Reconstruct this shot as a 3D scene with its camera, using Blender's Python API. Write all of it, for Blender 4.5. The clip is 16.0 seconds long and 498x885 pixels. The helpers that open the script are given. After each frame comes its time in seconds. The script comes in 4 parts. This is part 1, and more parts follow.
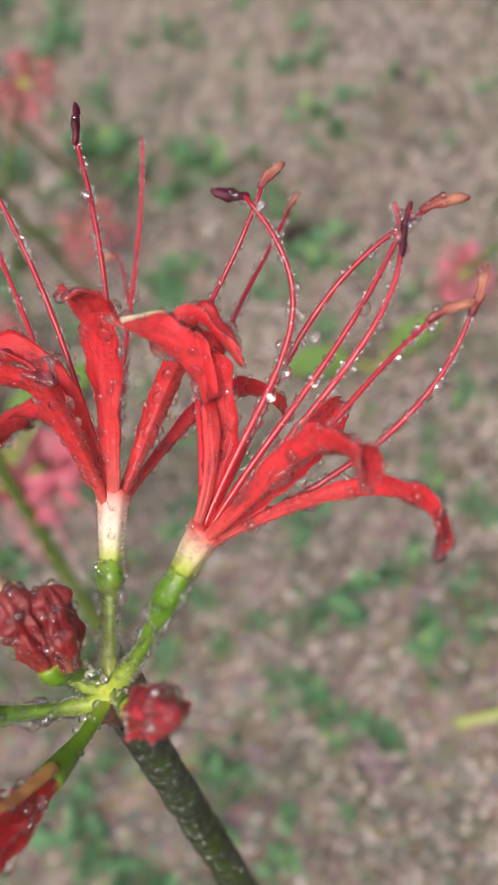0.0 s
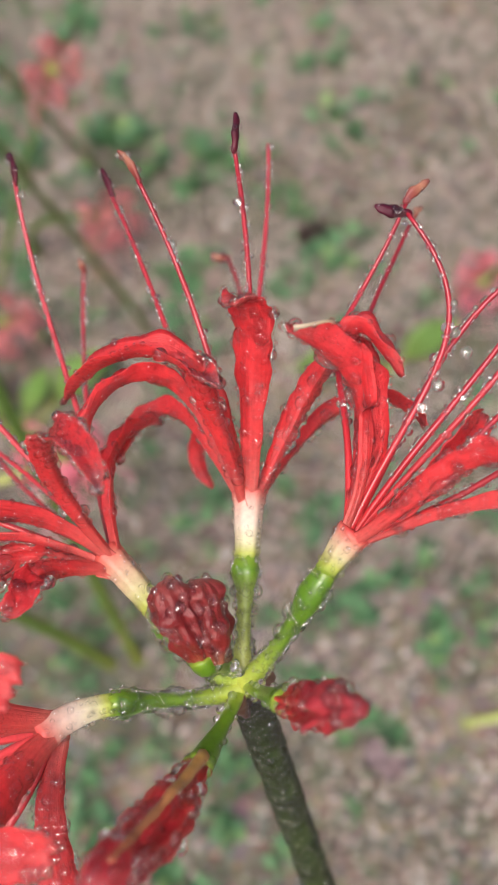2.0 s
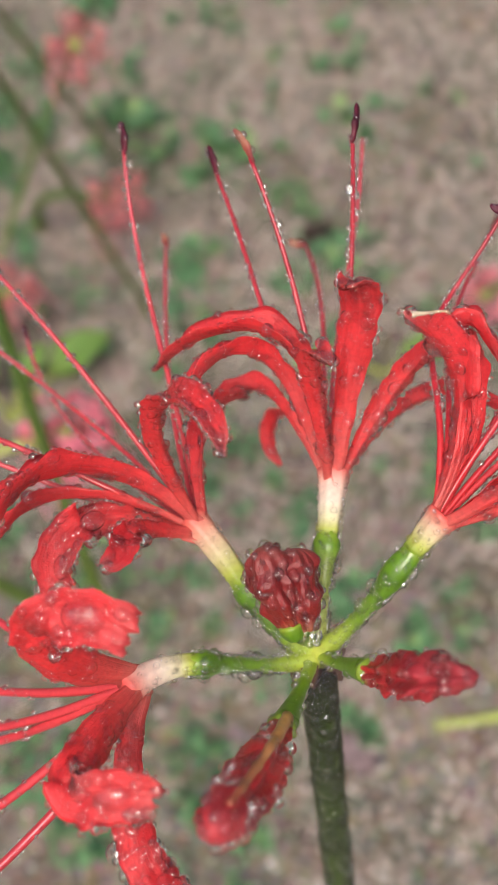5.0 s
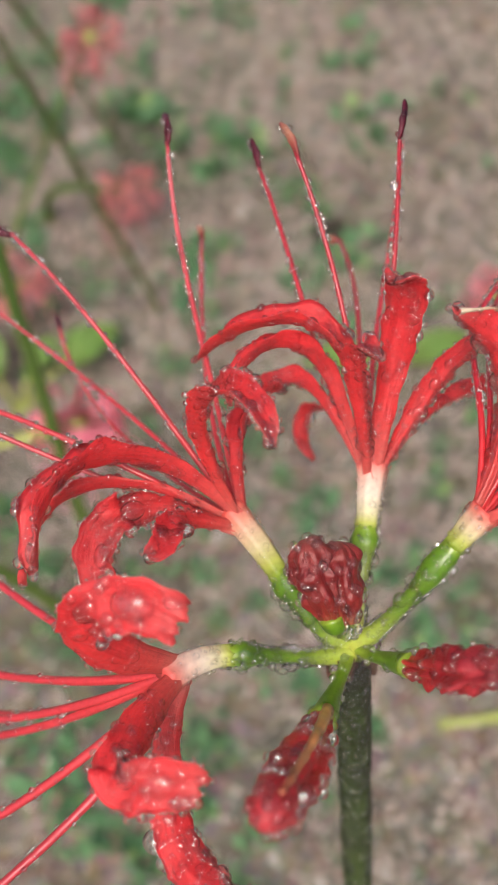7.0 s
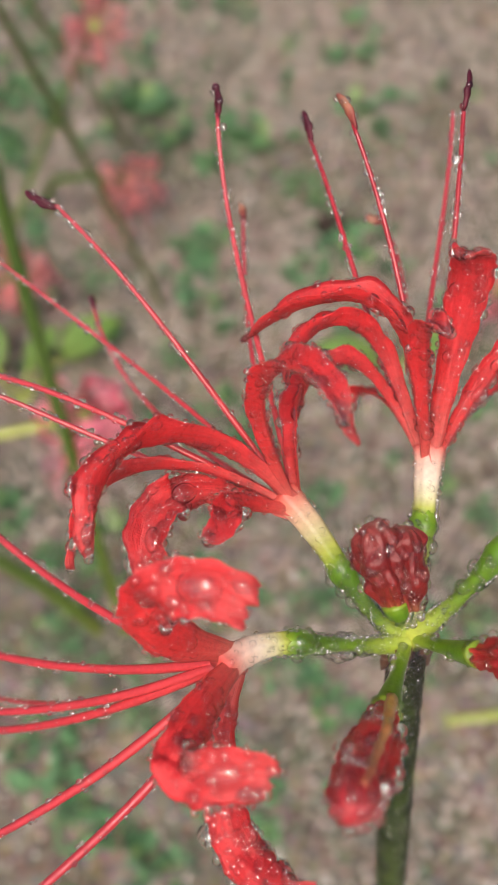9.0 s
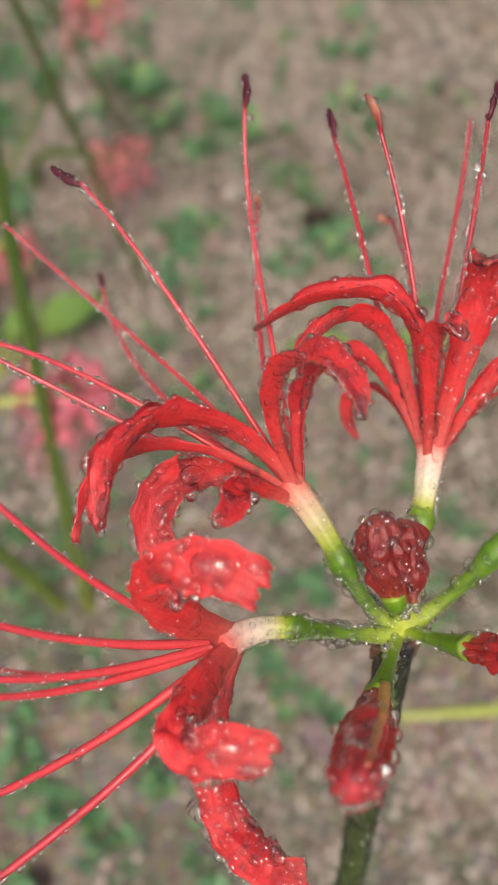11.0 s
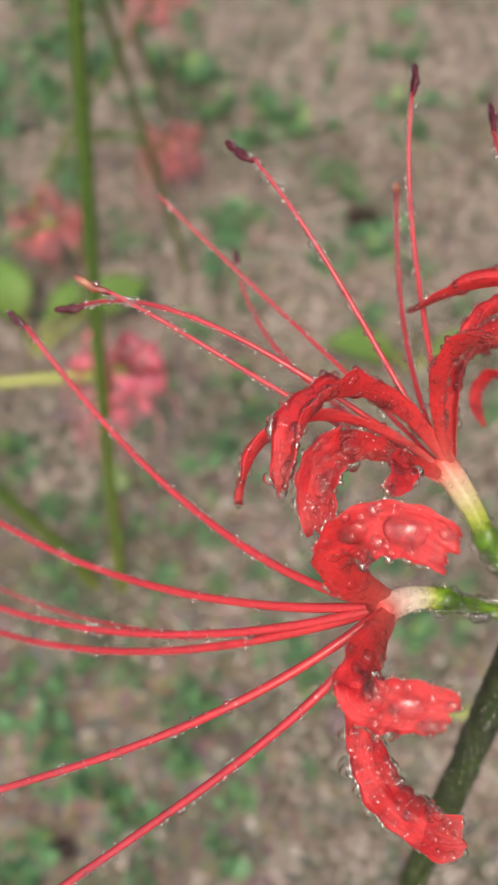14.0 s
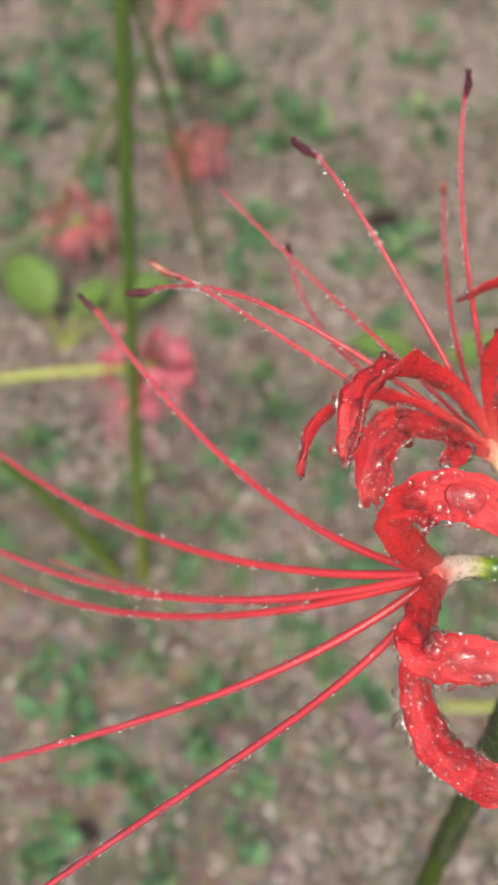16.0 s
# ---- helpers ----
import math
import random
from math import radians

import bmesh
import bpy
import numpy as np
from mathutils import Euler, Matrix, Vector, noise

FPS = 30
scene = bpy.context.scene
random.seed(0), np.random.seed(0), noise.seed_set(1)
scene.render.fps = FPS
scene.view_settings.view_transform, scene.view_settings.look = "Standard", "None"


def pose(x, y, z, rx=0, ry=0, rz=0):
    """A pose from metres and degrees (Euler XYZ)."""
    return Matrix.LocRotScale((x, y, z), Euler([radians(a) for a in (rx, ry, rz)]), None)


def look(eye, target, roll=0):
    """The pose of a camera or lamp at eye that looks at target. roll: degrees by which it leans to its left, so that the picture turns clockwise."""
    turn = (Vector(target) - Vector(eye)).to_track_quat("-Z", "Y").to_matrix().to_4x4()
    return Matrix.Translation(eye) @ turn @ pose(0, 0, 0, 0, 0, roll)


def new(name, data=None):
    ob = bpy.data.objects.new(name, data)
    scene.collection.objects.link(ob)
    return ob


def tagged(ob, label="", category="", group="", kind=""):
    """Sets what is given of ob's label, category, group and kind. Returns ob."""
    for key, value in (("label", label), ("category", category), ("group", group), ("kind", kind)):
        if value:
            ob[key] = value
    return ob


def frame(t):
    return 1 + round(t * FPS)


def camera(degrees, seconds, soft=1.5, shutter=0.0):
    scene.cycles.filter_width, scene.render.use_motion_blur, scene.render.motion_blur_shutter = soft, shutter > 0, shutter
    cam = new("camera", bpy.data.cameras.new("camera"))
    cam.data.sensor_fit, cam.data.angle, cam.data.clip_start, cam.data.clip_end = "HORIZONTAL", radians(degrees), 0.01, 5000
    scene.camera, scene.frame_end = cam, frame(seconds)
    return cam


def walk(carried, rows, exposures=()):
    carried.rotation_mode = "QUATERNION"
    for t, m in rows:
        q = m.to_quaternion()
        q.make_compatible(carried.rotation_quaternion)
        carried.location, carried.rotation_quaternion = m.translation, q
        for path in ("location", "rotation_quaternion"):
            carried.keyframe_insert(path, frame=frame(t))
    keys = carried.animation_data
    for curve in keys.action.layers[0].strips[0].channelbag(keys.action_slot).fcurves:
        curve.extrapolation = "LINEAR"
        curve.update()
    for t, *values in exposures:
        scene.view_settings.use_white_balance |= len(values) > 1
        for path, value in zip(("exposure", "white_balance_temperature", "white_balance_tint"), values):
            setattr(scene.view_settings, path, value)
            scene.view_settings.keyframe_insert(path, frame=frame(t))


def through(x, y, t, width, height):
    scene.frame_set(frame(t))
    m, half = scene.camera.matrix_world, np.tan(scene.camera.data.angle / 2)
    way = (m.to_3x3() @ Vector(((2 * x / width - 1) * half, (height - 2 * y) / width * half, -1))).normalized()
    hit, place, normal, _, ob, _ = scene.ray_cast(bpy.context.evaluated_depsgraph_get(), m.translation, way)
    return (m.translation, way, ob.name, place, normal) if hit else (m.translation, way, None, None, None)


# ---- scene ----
# ---- camera ----
cam = camera(28.0, 16.0)
PATH = [
    (0, (0.06250, -0.00188, 0.60268), (0.04889, 0.11455, 0.44064), -23.27),
    (0.5, (0.06147, -0.00189, 0.60711), (0.04751, 0.11424, 0.44488), -22.98),
    (1, (0.05408, 0.00016, 0.60881), (0.04131, 0.11578, 0.44611), -21.93),
    (1.5, (0.04380, 0.00228, 0.61208), (0.03283, 0.11716, 0.44873), -20.40),
    (2, (0.03407, 0.00214, 0.61528), (0.02542, 0.11633, 0.45131), -18.81),
    (2.5, (0.02837, 0.00234, 0.61623), (0.02238, 0.11617, 0.45189), -17.10),
    (3, (0.02126, 0.00281, 0.61853), (0.01752, 0.11605, 0.45372), -15.02),
    (3.5, (0.01988, 0.00157, 0.62000), (0.01781, 0.11446, 0.45492), -13.54),
    (4, (0.01709, 0.00049, 0.62075), (0.01549, 0.11325, 0.45558), -12.56),
    (4.5, (0.01218, -0.00026, 0.62150), (0.01109, 0.11224, 0.45614), -11.56),
    (7, (-0.00000, -0.00000, 0.62276), (-0.00000, 0.11162, 0.45681), -9.33),
    (7.5, (-0.00433, -0.00098, 0.62322), (-0.00397, 0.11060, 0.45724), -9.05),
    (8, (-0.00730, -0.00067, 0.62169), (-0.00667, 0.11079, 0.45563), -8.83),
    (8.5, (-0.01057, 0.00252, 0.61696), (-0.00917, 0.11386, 0.45082), -8.27),
    (9, (-0.01323, 0.00271, 0.61661), (-0.01055, 0.11369, 0.45025), -7.70),
    (9.2, (-0.01582, 0.00135, 0.61863), (-0.01243, 0.11201, 0.45207), -7.33),
    (11.3, (-0.02440, 0.00131, 0.61993), (-0.01458, 0.10952, 0.45202), -0.12),
    (11.5, (-0.02653, 0.00089, 0.61714), (-0.01711, 0.10984, 0.44968), 0.06),
    (12, (-0.03262, 0.00049, 0.61843), (-0.02284, 0.10905, 0.45074), 1.07),
    (12.5, (-0.04195, -0.00141, 0.62147), (-0.03036, 0.10667, 0.45358), 2.41),
    (13, (-0.04582, -0.00150, 0.62162), (-0.03317, 0.10654, 0.45379), 3.28),
    (13.5, (-0.05090, -0.00192, 0.62077), (-0.03892, 0.10597, 0.45279), 3.44),
    (14, (-0.05485, -0.00417, 0.62247), (-0.04348, 0.10352, 0.45432), 3.59),
    (14.5, (-0.05965, -0.00350, 0.62107), (-0.04883, 0.10376, 0.45261), 3.60),
    (15, (-0.06676, -0.01237, 0.62715), (-0.05535, 0.09608, 0.45949), 4.17),
    (15.5, (-0.06748, -0.01739, 0.63150), (-0.05680, 0.09160, 0.46415), 4.18),
    (16, (-0.06709, -0.01571, 0.63008), (-0.05692, 0.09274, 0.46234), 4.00),
]
EXPOSURES = [(0.0, 0.58, 6150, 11), (4.0, 0.54, 6250, 10), (8.0, 0.51, 6380, 10), (11.5, 0.49, 6550, 8), (14.0, 0.5, 6550, 8), (16.0, 0.54, 6350, 9)]
walk(cam, [(t, look(eye, target, roll)) for t, eye, target, roll in PATH], EXPOSURES)
# close-up lens: focused on the open flowers, the ground behind goes soft
cam.data.dof.use_dof = True
cam.data.dof.focus_distance = 0.177
cam.data.dof.aperture_fstop = 20.5

# ---- light: overcast, after rain ----
world = bpy.data.worlds.new("sky")
scene.world = world
world.use_nodes = True
wn = world.node_tree.nodes
sky = wn.new("ShaderNodeTexSky")
sky.sky_type = 'NISHITA'
sky.sun_disc = False
sky.sun_elevation = radians(58)
sky.sun_rotation = radians(200)
sky.air_density, sky.dust_density, sky.ozone_density = 0.7, 8.0, 0.5
world.node_tree.links.new(sky.outputs[0], wn["Background"].inputs[0])
wn["Background"].inputs[1].default_value = 0.11
sun = new("sun", bpy.data.lights.new("sun", 'SUN'))
sun.data.energy, sun.data.angle, sun.data.color = 1.4, radians(20), (1.0, 0.93, 0.86)
sun.matrix_world = look((-0.3, -1.0, 2.5), (0.0, 0.1, 0.4))

# ---- helpers of this scene ----
rng = random.Random(7)


def part(name, bm, material, parent=None, label="", smooth=True):
    """One bmesh as one mesh object, under a thing or part."""
    me = bpy.data.meshes.new(name)
    bm.to_mesh(me)
    bm.free()
    if smooth:
        me.shade_smooth()
    me.materials.append(material)
    ob = new(name, me)
    if parent:
        ob.parent = parent
    if label:
        tagged(ob, label)
    return ob


def thing(name, place, label, category, group="", kind=""):
    ob = new(name)
    ob.location = place
    ob.empty_display_size = 0.02
    return tagged(ob, label, category, group, kind)


def under(ob, parent):
    """Parent ob, keeping its place in the world."""
    ob.parent = parent
    up = parent
    m = Matrix.Identity(4)
    while up is not None:
        m = up.matrix_basis @ m
        up = up.parent
    ob.matrix_parent_inverse = m.inverted()
    return ob


def bez(ctrl, n, reach=1.0):
    """n + 1 points along a Bezier curve."""
    k, out = len(ctrl) - 1, []
    for i in range(n + 1):
        s = reach * i / n
        p = Vector((0, 0, 0))
        for j, c in enumerate(ctrl):
            p += math.comb(k, j) * s**j * (1 - s) ** (k - j) * Vector(c)
        out.append(p)
    return out


def tangents(pts):
    out = []
    for i in range(len(pts)):
        d = pts[min(i + 1, len(pts) - 1)] - pts[max(i - 1, 0)]
        out.append(d.normalized() if d.length > 1e-9 else Vector((0, 0, 1)))
    return out


def sweep(bm, pts, radii, sides=10, lump=0.0, seed=0.0, ribs=0, rib=0.0, cap=True, fade=False):
    """A tube round a curve. lump: uneven thickness; ribs: lengthwise folds. Writes how far along each vertex lies."""
    lay = bm.verts.layers.float.get("along") or bm.verts.layers.float.new("along")
    wide = bm.verts.layers.float.get("across") or bm.verts.layers.float.new("across")
    tan = tangents(pts)
    side = tan[0].orthogonal().normalized()
    rings = []
    for i, (p, r) in enumerate(zip(pts, radii)):
        side = (side - tan[i] * side.dot(tan[i])).normalized()
        other = tan[i].cross(side)
        ring = []
        for j in range(sides):
            a = 2 * math.pi * j / sides
            d = side * math.cos(a) + other * math.sin(a)
            q = r * (1 + rib * math.cos(ribs * a))
            if fade:
                # folds of uneven width that close and pucker towards the end
                s = i / (len(pts) - 1)
                b = a + 0.5 * math.sin(2 * a + seed) + 0.5 * noise.noise(Vector((s * 2.5, seed, 0)))
                q = r * (1 + rib * math.cos(ribs * b) * (1 - 0.8 * smoothstep(0.6, 0.95, s)) + 0.2 * smoothstep(0.5, 0.9, s) * noise.noise(d * 2.6 + Vector((seed, s * 2, 0))))
            if lump:
                q *= 1 + lump * noise.noise(Vector((p.x, p.y, p.z)) * 400 + d * 1.3 + Vector((seed, seed, 0)))
            v = bm.verts.new(p + d * q)
            v[lay] = i / (len(pts) - 1)
            v[wide] = abs(2.0 * j / sides - 1.0)
            ring.append(v)
        rings.append(ring)
    for a, b in zip(rings, rings[1:]):
        for j in range(sides):
            bm.faces.new((a[j], a[(j + 1) % sides], b[(j + 1) % sides], b[j]))
    if cap:
        bm.faces.new(list(reversed(rings[0])))
        bm.faces.new(rings[-1])
    return rings


def smoothstep(a, b, x):
    x = min(1.0, max(0.0, (x - a) / (b - a)))
    return x * x * (3 - 2 * x)


# ---- materials ----
def material(name):
    m = bpy.data.materials.new(name)
    m.use_nodes = True
    nt = m.node_tree
    return m, nt, nt.nodes["Principled BSDF"]


def node(nt, kind, **sets):
    n = nt.nodes.new(kind)
    for k, v in sets.items():
        n.inputs[k.replace("_", " ")].default_value = v
    return n


def ramp(nt, source, stops):
    r = nt.nodes.new("ShaderNodeValToRGB")
    e = r.color_ramp.elements
    while len(e) < len(stops):
        e.new(0.5)
    for el, (at, col) in zip(e, stops):
        el.position, el.color = at, (*col, 1)
    nt.links.new(source, r.inputs[0])
    return r.outputs[0]


def mix(nt, fac, a, b, blend='MIX'):
    n = nt.nodes.new("ShaderNodeMix")
    n.data_type, n.blend_type = 'RGBA', blend
    for sock, v in ((n.inputs[0], fac), (n.inputs[6], a), (n.inputs[7], b)):
        if isinstance(v, bpy.types.NodeSocket):
            nt.links.new(v, sock)
        elif isinstance(v, (int, float)):
            sock.default_value = v
        else:
            sock.default_value = (*v, 1)
    return n.outputs[2]


def noise_tex(nt, scale, detail=4.0, rough=0.55, generated=False):
    co = nt.nodes.new("ShaderNodeTexCoord")
    n = node(nt, "ShaderNodeTexNoise", Scale=scale, Detail=detail, Roughness=rough)
    nt.links.new(co.outputs["Generated" if generated else "Object"], n.inputs["Vector"])
    return n.outputs["Fac"]


def bump(nt, bsdf, height, strength, distance):
    b = node(nt, "ShaderNodeBump", Strength=strength, Distance=distance)
    nt.links.new(height, b.inputs["Height"])
    nt.links.new(b.outputs[0], bsdf.inputs["Normal"])
    return b


def attribute(nt, name):
    a = nt.nodes.new("ShaderNodeAttribute")
    a.attribute_name = name
    return a.outputs["Fac"]


def leafy(name, stops, through_colour, share=0.3, rough=0.32, scale=900.0, coat=0.25, attr="along", depth=0.00015, veins=False):
    """Thin wet plant tissue: a glossy skin with light coming through; colour runs along the part."""
    m, nt, b = material(name)
    col = ramp(nt, attribute(nt, attr), stops)
    n = noise_tex(nt, scale, 5.0)
    mottled = mix(nt, 0.5, col, ramp(nt, n, [(0.25, (0.7, 0.65, 0.65)), (0.55, (1, 1, 1)), (0.8, (1.1, 1.15, 1.15))]), 'MULTIPLY')
    big = noise_tex(nt, scale / 8, 2.0)
    mottled = mix(nt, 0.5, mottled, ramp(nt, big, [(0.3, (0.8, 0.76, 0.78)), (0.65, (1, 1, 1))]), 'MULTIPLY')
    if veins:
        xyz = nt.nodes.new("ShaderNodeCombineXYZ")
        for k, (a, times) in enumerate((("across", 9.0), ("along", 2.2))):
            mul = nt.nodes.new("ShaderNodeMath")
            mul.operation = 'MULTIPLY'
            mul.inputs[1].default_value = times
            nt.links.new(attribute(nt, a), mul.inputs[0])
            nt.links.new(mul.outputs[0], xyz.inputs[k])
        info = nt.nodes.new("ShaderNodeObjectInfo")
        nt.links.new(info.outputs["Random"], xyz.inputs[2])
        streak = node(nt, "ShaderNodeTexNoise", Scale=1.6, Detail=3.0, Roughness=0.6)
        nt.links.new(xyz.outputs[0], streak.inputs["Vector"])
        mottled = mix(nt, 0.4, mottled, ramp(nt, streak.outputs["Fac"], [(0.3, (0.85, 0.7, 0.72)), (0.5, (1, 1, 1)), (0.72, (1.04, 1.45, 1.4))]), 'MULTIPLY')
        add = nt.nodes.new("ShaderNodeMath")
        add.operation = 'MULTIPLY_ADD'
        add.inputs[1].default_value = 1.4
        nt.links.new(streak.outputs["Fac"], add.inputs[0])
        nt.links.new(n, add.inputs[2])
        n = add.outputs[0]
        fine = nt.nodes.new("ShaderNodeMath")
        fine.operation = 'MULTIPLY_ADD'
        fine.inputs[1].default_value = 0.55
        nt.links.new(noise_tex(nt, scale * 3, 2.0), fine.inputs[0])
        nt.links.new(n, fine.inputs[2])
        n = fine.outputs[0]
    nt.links.new(mottled, b.inputs["Base Color"])
    b.inputs["Roughness"].default_value = rough
    b.inputs["Coat Weight"].default_value = coat
    b.inputs["Coat Roughness"].default_value = 0.12
    bn = bump(nt, b, n, 0.45 if veins else 0.35, depth)
    nt.links.new(bn.outputs[0], b.inputs["Coat Normal"])
    if share > 0:
        t = nt.nodes.new("ShaderNodeBsdfTranslucent")
        tinted = mix(nt, 1.0, mottled, through_colour, 'MULTIPLY')
        nt.links.new(tinted, t.inputs[0])
        s = nt.nodes.new("ShaderNodeMixShader")
        s.inputs[0].default_value = share
        nt.links.new(b.outputs[0], s.inputs[1])
        nt.links.new(t.outputs[0], s.inputs[2])
        nt.links.new(s.outputs[0], nt.nodes["Material Output"].inputs[0])
    return m


RED = (0.9, 0.046, 0.055)
M_petal = leafy("red petal", [(0.0, (0.83, 0.26, 0.2)), (0.07, (0.81, 0.12, 0.105)), (0.18, (0.89, 0.06, 0.064)), (0.5, RED), (0.9, (0.9, 0.056, 0.066)), (1.0, (0.8, 0.1, 0.1))], (1.0, 0.65, 0.6), 0.4, 0.28, 1100.0, 0.6, depth=0.0008, veins=True)
M_petal.node_tree.nodes["Principled BSDF"].inputs["Specular IOR Level"].default_value = 0.4
M_cream = leafy("dry cream margin", [(0.0, (0.6, 0.25, 0.15)), (0.4, (0.62, 0.45, 0.28)), (1.0, (0.66, 0.55, 0.38))], (1, 1, 1), 0.1, 0.6)
M_filament = leafy("red filament", [(0.0, (0.7, 0.04, 0.045)), (0.3, (0.54, 0.025, 0.04)), (1.0, (0.38, 0.012, 0.03))], (1, 0.6, 0.6), 0.15, 0.3)
M_pink = leafy("pink filament", [(0.0, (0.7, 0.055, 0.06)), (0.4, (0.58, 0.042, 0.058)), (1.0, (0.54, 0.06, 0.085))], (1, 0.6, 0.6), 0.15, 0.3)
M_tube = leafy("flower tube", [(0.0, (0.2, 0.34, 0.015)), (0.1, (0.55, 0.6, 0.12)), (0.25, (0.78, 0.74, 0.44)), (0.5, (0.85, 0.73, 0.58)), (0.75, (0.85, 0.56, 0.45)), (0.9, (0.84, 0.3, 0.24)), (1.0, (0.83, 0.11, 0.095))], (1, 0.9, 0.6), 0.2, 0.5, 900.0, 0.06)
M_tube_green = leafy("yellow-green flower tube", [(0.0, (0.22, 0.36, 0.02)), (0.2, (0.5, 0.55, 0.1)), (0.45, (0.68, 0.6, 0.32)), (0.7, (0.74, 0.46, 0.31)), (0.88, (0.82, 0.24, 0.17)), (1.0, (0.83, 0.1, 0.085))], (1, 0.9, 0.6), 0.2, 0.5, 900.0, 0.06)
M_pedicel = leafy("pedicel green", [(0.0, (0.54, 0.6, 0.09)), (0.15, (0.36, 0.47, 0.05)), (0.4, (0.15, 0.27, 0.014)), (0.75, (0.1, 0.22, 0.01)), (0.92, (0.12, 0.26, 0.01)), (1.0, (0.28, 0.4, 0.03))], (1, 1, 0.5), 0.15, 0.33)
M_pedicel_pale = leafy("pale pedicel green", [(0.0, (0.56, 0.62, 0.12)), (0.3, (0.46, 0.54, 0.12)), (0.7, (0.34, 0.45, 0.08)), (0.88, (0.14, 0.29, 0.015)), (1.0, (0.26, 0.4, 0.03))], (1, 1, 0.5), 0.15, 0.33)
M_scape = leafy("dark wet scape", [(0.0, (0.06, 0.085, 0.012)), (0.6, (0.045, 0.075, 0.01)), (0.97, (0.036, 0.06, 0.008)), (1.0, (0.06, 0.07, 0.02))], (1, 1, 0.5), 0.0, 0.5, 600.0, 0.0)
M_scape.node_tree.nodes["Principled BSDF"].inputs["Specular IOR Level"].default_value = 0.15
M_stalk = leafy("green scape", [(0.0, (0.2, 0.22, 0.03)), (0.15, (0.1, 0.15, 0.02)), (0.6, (0.06, 0.115, 0.018)), (1.0, (0.075, 0.12, 0.02))], (1, 1, 0.5), 0.0, 0.35, 300.0)
M_slim = leafy("pale thin scape", [(0.0, (0.1, 0.13, 0.03)), (1.0, (0.055, 0.085, 0.018))], (1, 1, 0.5), 0.0, 0.4, 300.0)
M_pale = leafy("yellow-green stalk", [(0.0, (0.3, 0.36, 0.06)), (1.0, (0.33, 0.36, 0.06))], (1, 1, 0.5), 0.0, 0.35, 300.0)
M_bud = leafy("withered crimson bud", [(0.0, (0.55, 0.28, 0.08)), (0.1, (0.48, 0.03, 0.028)), (0.5, (0.4, 0.022, 0.03)), (0.85, (0.42, 0.04, 0.05)), (1.0, (0.34, 0.03, 0.04))], (1, 0.5, 0.5), 0.15, 0.35, 900.0, 0.2, depth=0.0008, veins=True)
M_bud_dark = leafy("withered brown-red bud", [(0.0, (0.3, 0.1, 0.04)), (0.15, (0.25, 0.018, 0.015)), (0.7, (0.2, 0.013, 0.014)), (0.9, (0.24, 0.028, 0.024)), (1.0, (0.3, 0.06, 0.05))], (1, 0.5, 0.5), 0.1, 0.35, 900.0, 0.2, depth=0.0008, veins=True)
M_bud_red = leafy("crimson closed bud", [(0.0, (0.62, 0.26, 0.08)), (0.1, (0.62, 0.05, 0.04)), (0.6, (0.62, 0.024, 0.032)), (1.0, (0.5, 0.034, 0.045))], (1, 0.5, 0.5), 0.15, 0.35, 900.0, 0.2, depth=0.0008, veins=True)
M_rib = leafy("ochre midrib", [(0.0, (0.55, 0.3, 0.08)), (0.7, (0.5, 0.2, 0.08)), (1.0, (0.4, 0.1, 0.05))], (1, 0.8, 0.5), 0.0, 0.35, 700.0)
M_bract = leafy("papery brown bract", [(0.0, (0.16, 0.08, 0.045)), (1.0, (0.12, 0.055, 0.035))], (1, 0.8, 0.6), 0.1, 0.5)
M_dark = leafy("purple anther", [(0.0, (0.13, 0.008, 0.022)), (0.5, (0.06, 0.005, 0.016)), (1.0, (0.08, 0.006, 0.02))], (1, 0.5, 0.5), 0.0, 0.5, 2500.0, 0.05)
M_orange = leafy("open ochre anther", [(0.0, (0.2, 0.02, 0.025)), (0.35, (0.26, 0.05, 0.035)), (0.7, (0.45, 0.19, 0.11)), (1.0, (0.22, 0.05, 0.045))], (1, 0.5, 0.5), 0.1, 0.5, 2500.0, 0.1)
M_dark.node_tree.nodes["Principled BSDF"].inputs["Specular IOR Level"].default_value = 0.25
M_wilt = leafy("faded pink petal", [(0.0, (0.7, 0.4, 0.3)), (0.3, (0.88, 0.4, 0.43)), (0.7, (0.9, 0.46, 0.48)), (1.0, (0.86, 0.6, 0.58))], (1, 0.8, 0.75), 0.45, 0.45, 250.0)
M_crimson = leafy("crimson pink petal", [(0.0, (0.8, 0.4, 0.35)), (0.3, (0.97, 0.33, 0.43)), (0.7, (0.98, 0.4, 0.5)), (1.0, (0.95, 0.55, 0.6))], (1, 0.95, 0.95), 0.35, 0.4, 250.0)
M_hosta = leafy("light green broad leaf", [(0.0, (0.36, 0.52, 0.14)), (0.5, (0.36, 0.58, 0.18)), (1.0, (0.34, 0.54, 0.15))], (1.0, 1, 0.6), 0.4, 0.35, 120.0)
M_dead = leafy("purplish dead leaf", [(0.0, (0.34, 0.24, 0.24)), (1.0, (0.4, 0.3, 0.3))], (1, 1, 1), 0.0, 0.6, 200.0)
M_litter = leafy("dark brown litter", [(0.0, (0.05, 0.03, 0.025)), (1.0, (0.08, 0.05, 0.035))], (1, 1, 1), 0.0, 0.6, 200.0)
M_straw = leafy("pale straw", [(0.0, (0.32, 0.22, 0.12)), (1.0, (0.24, 0.16, 0.08))], (1, 1, 1), 0.0, 0.7, 200.0)


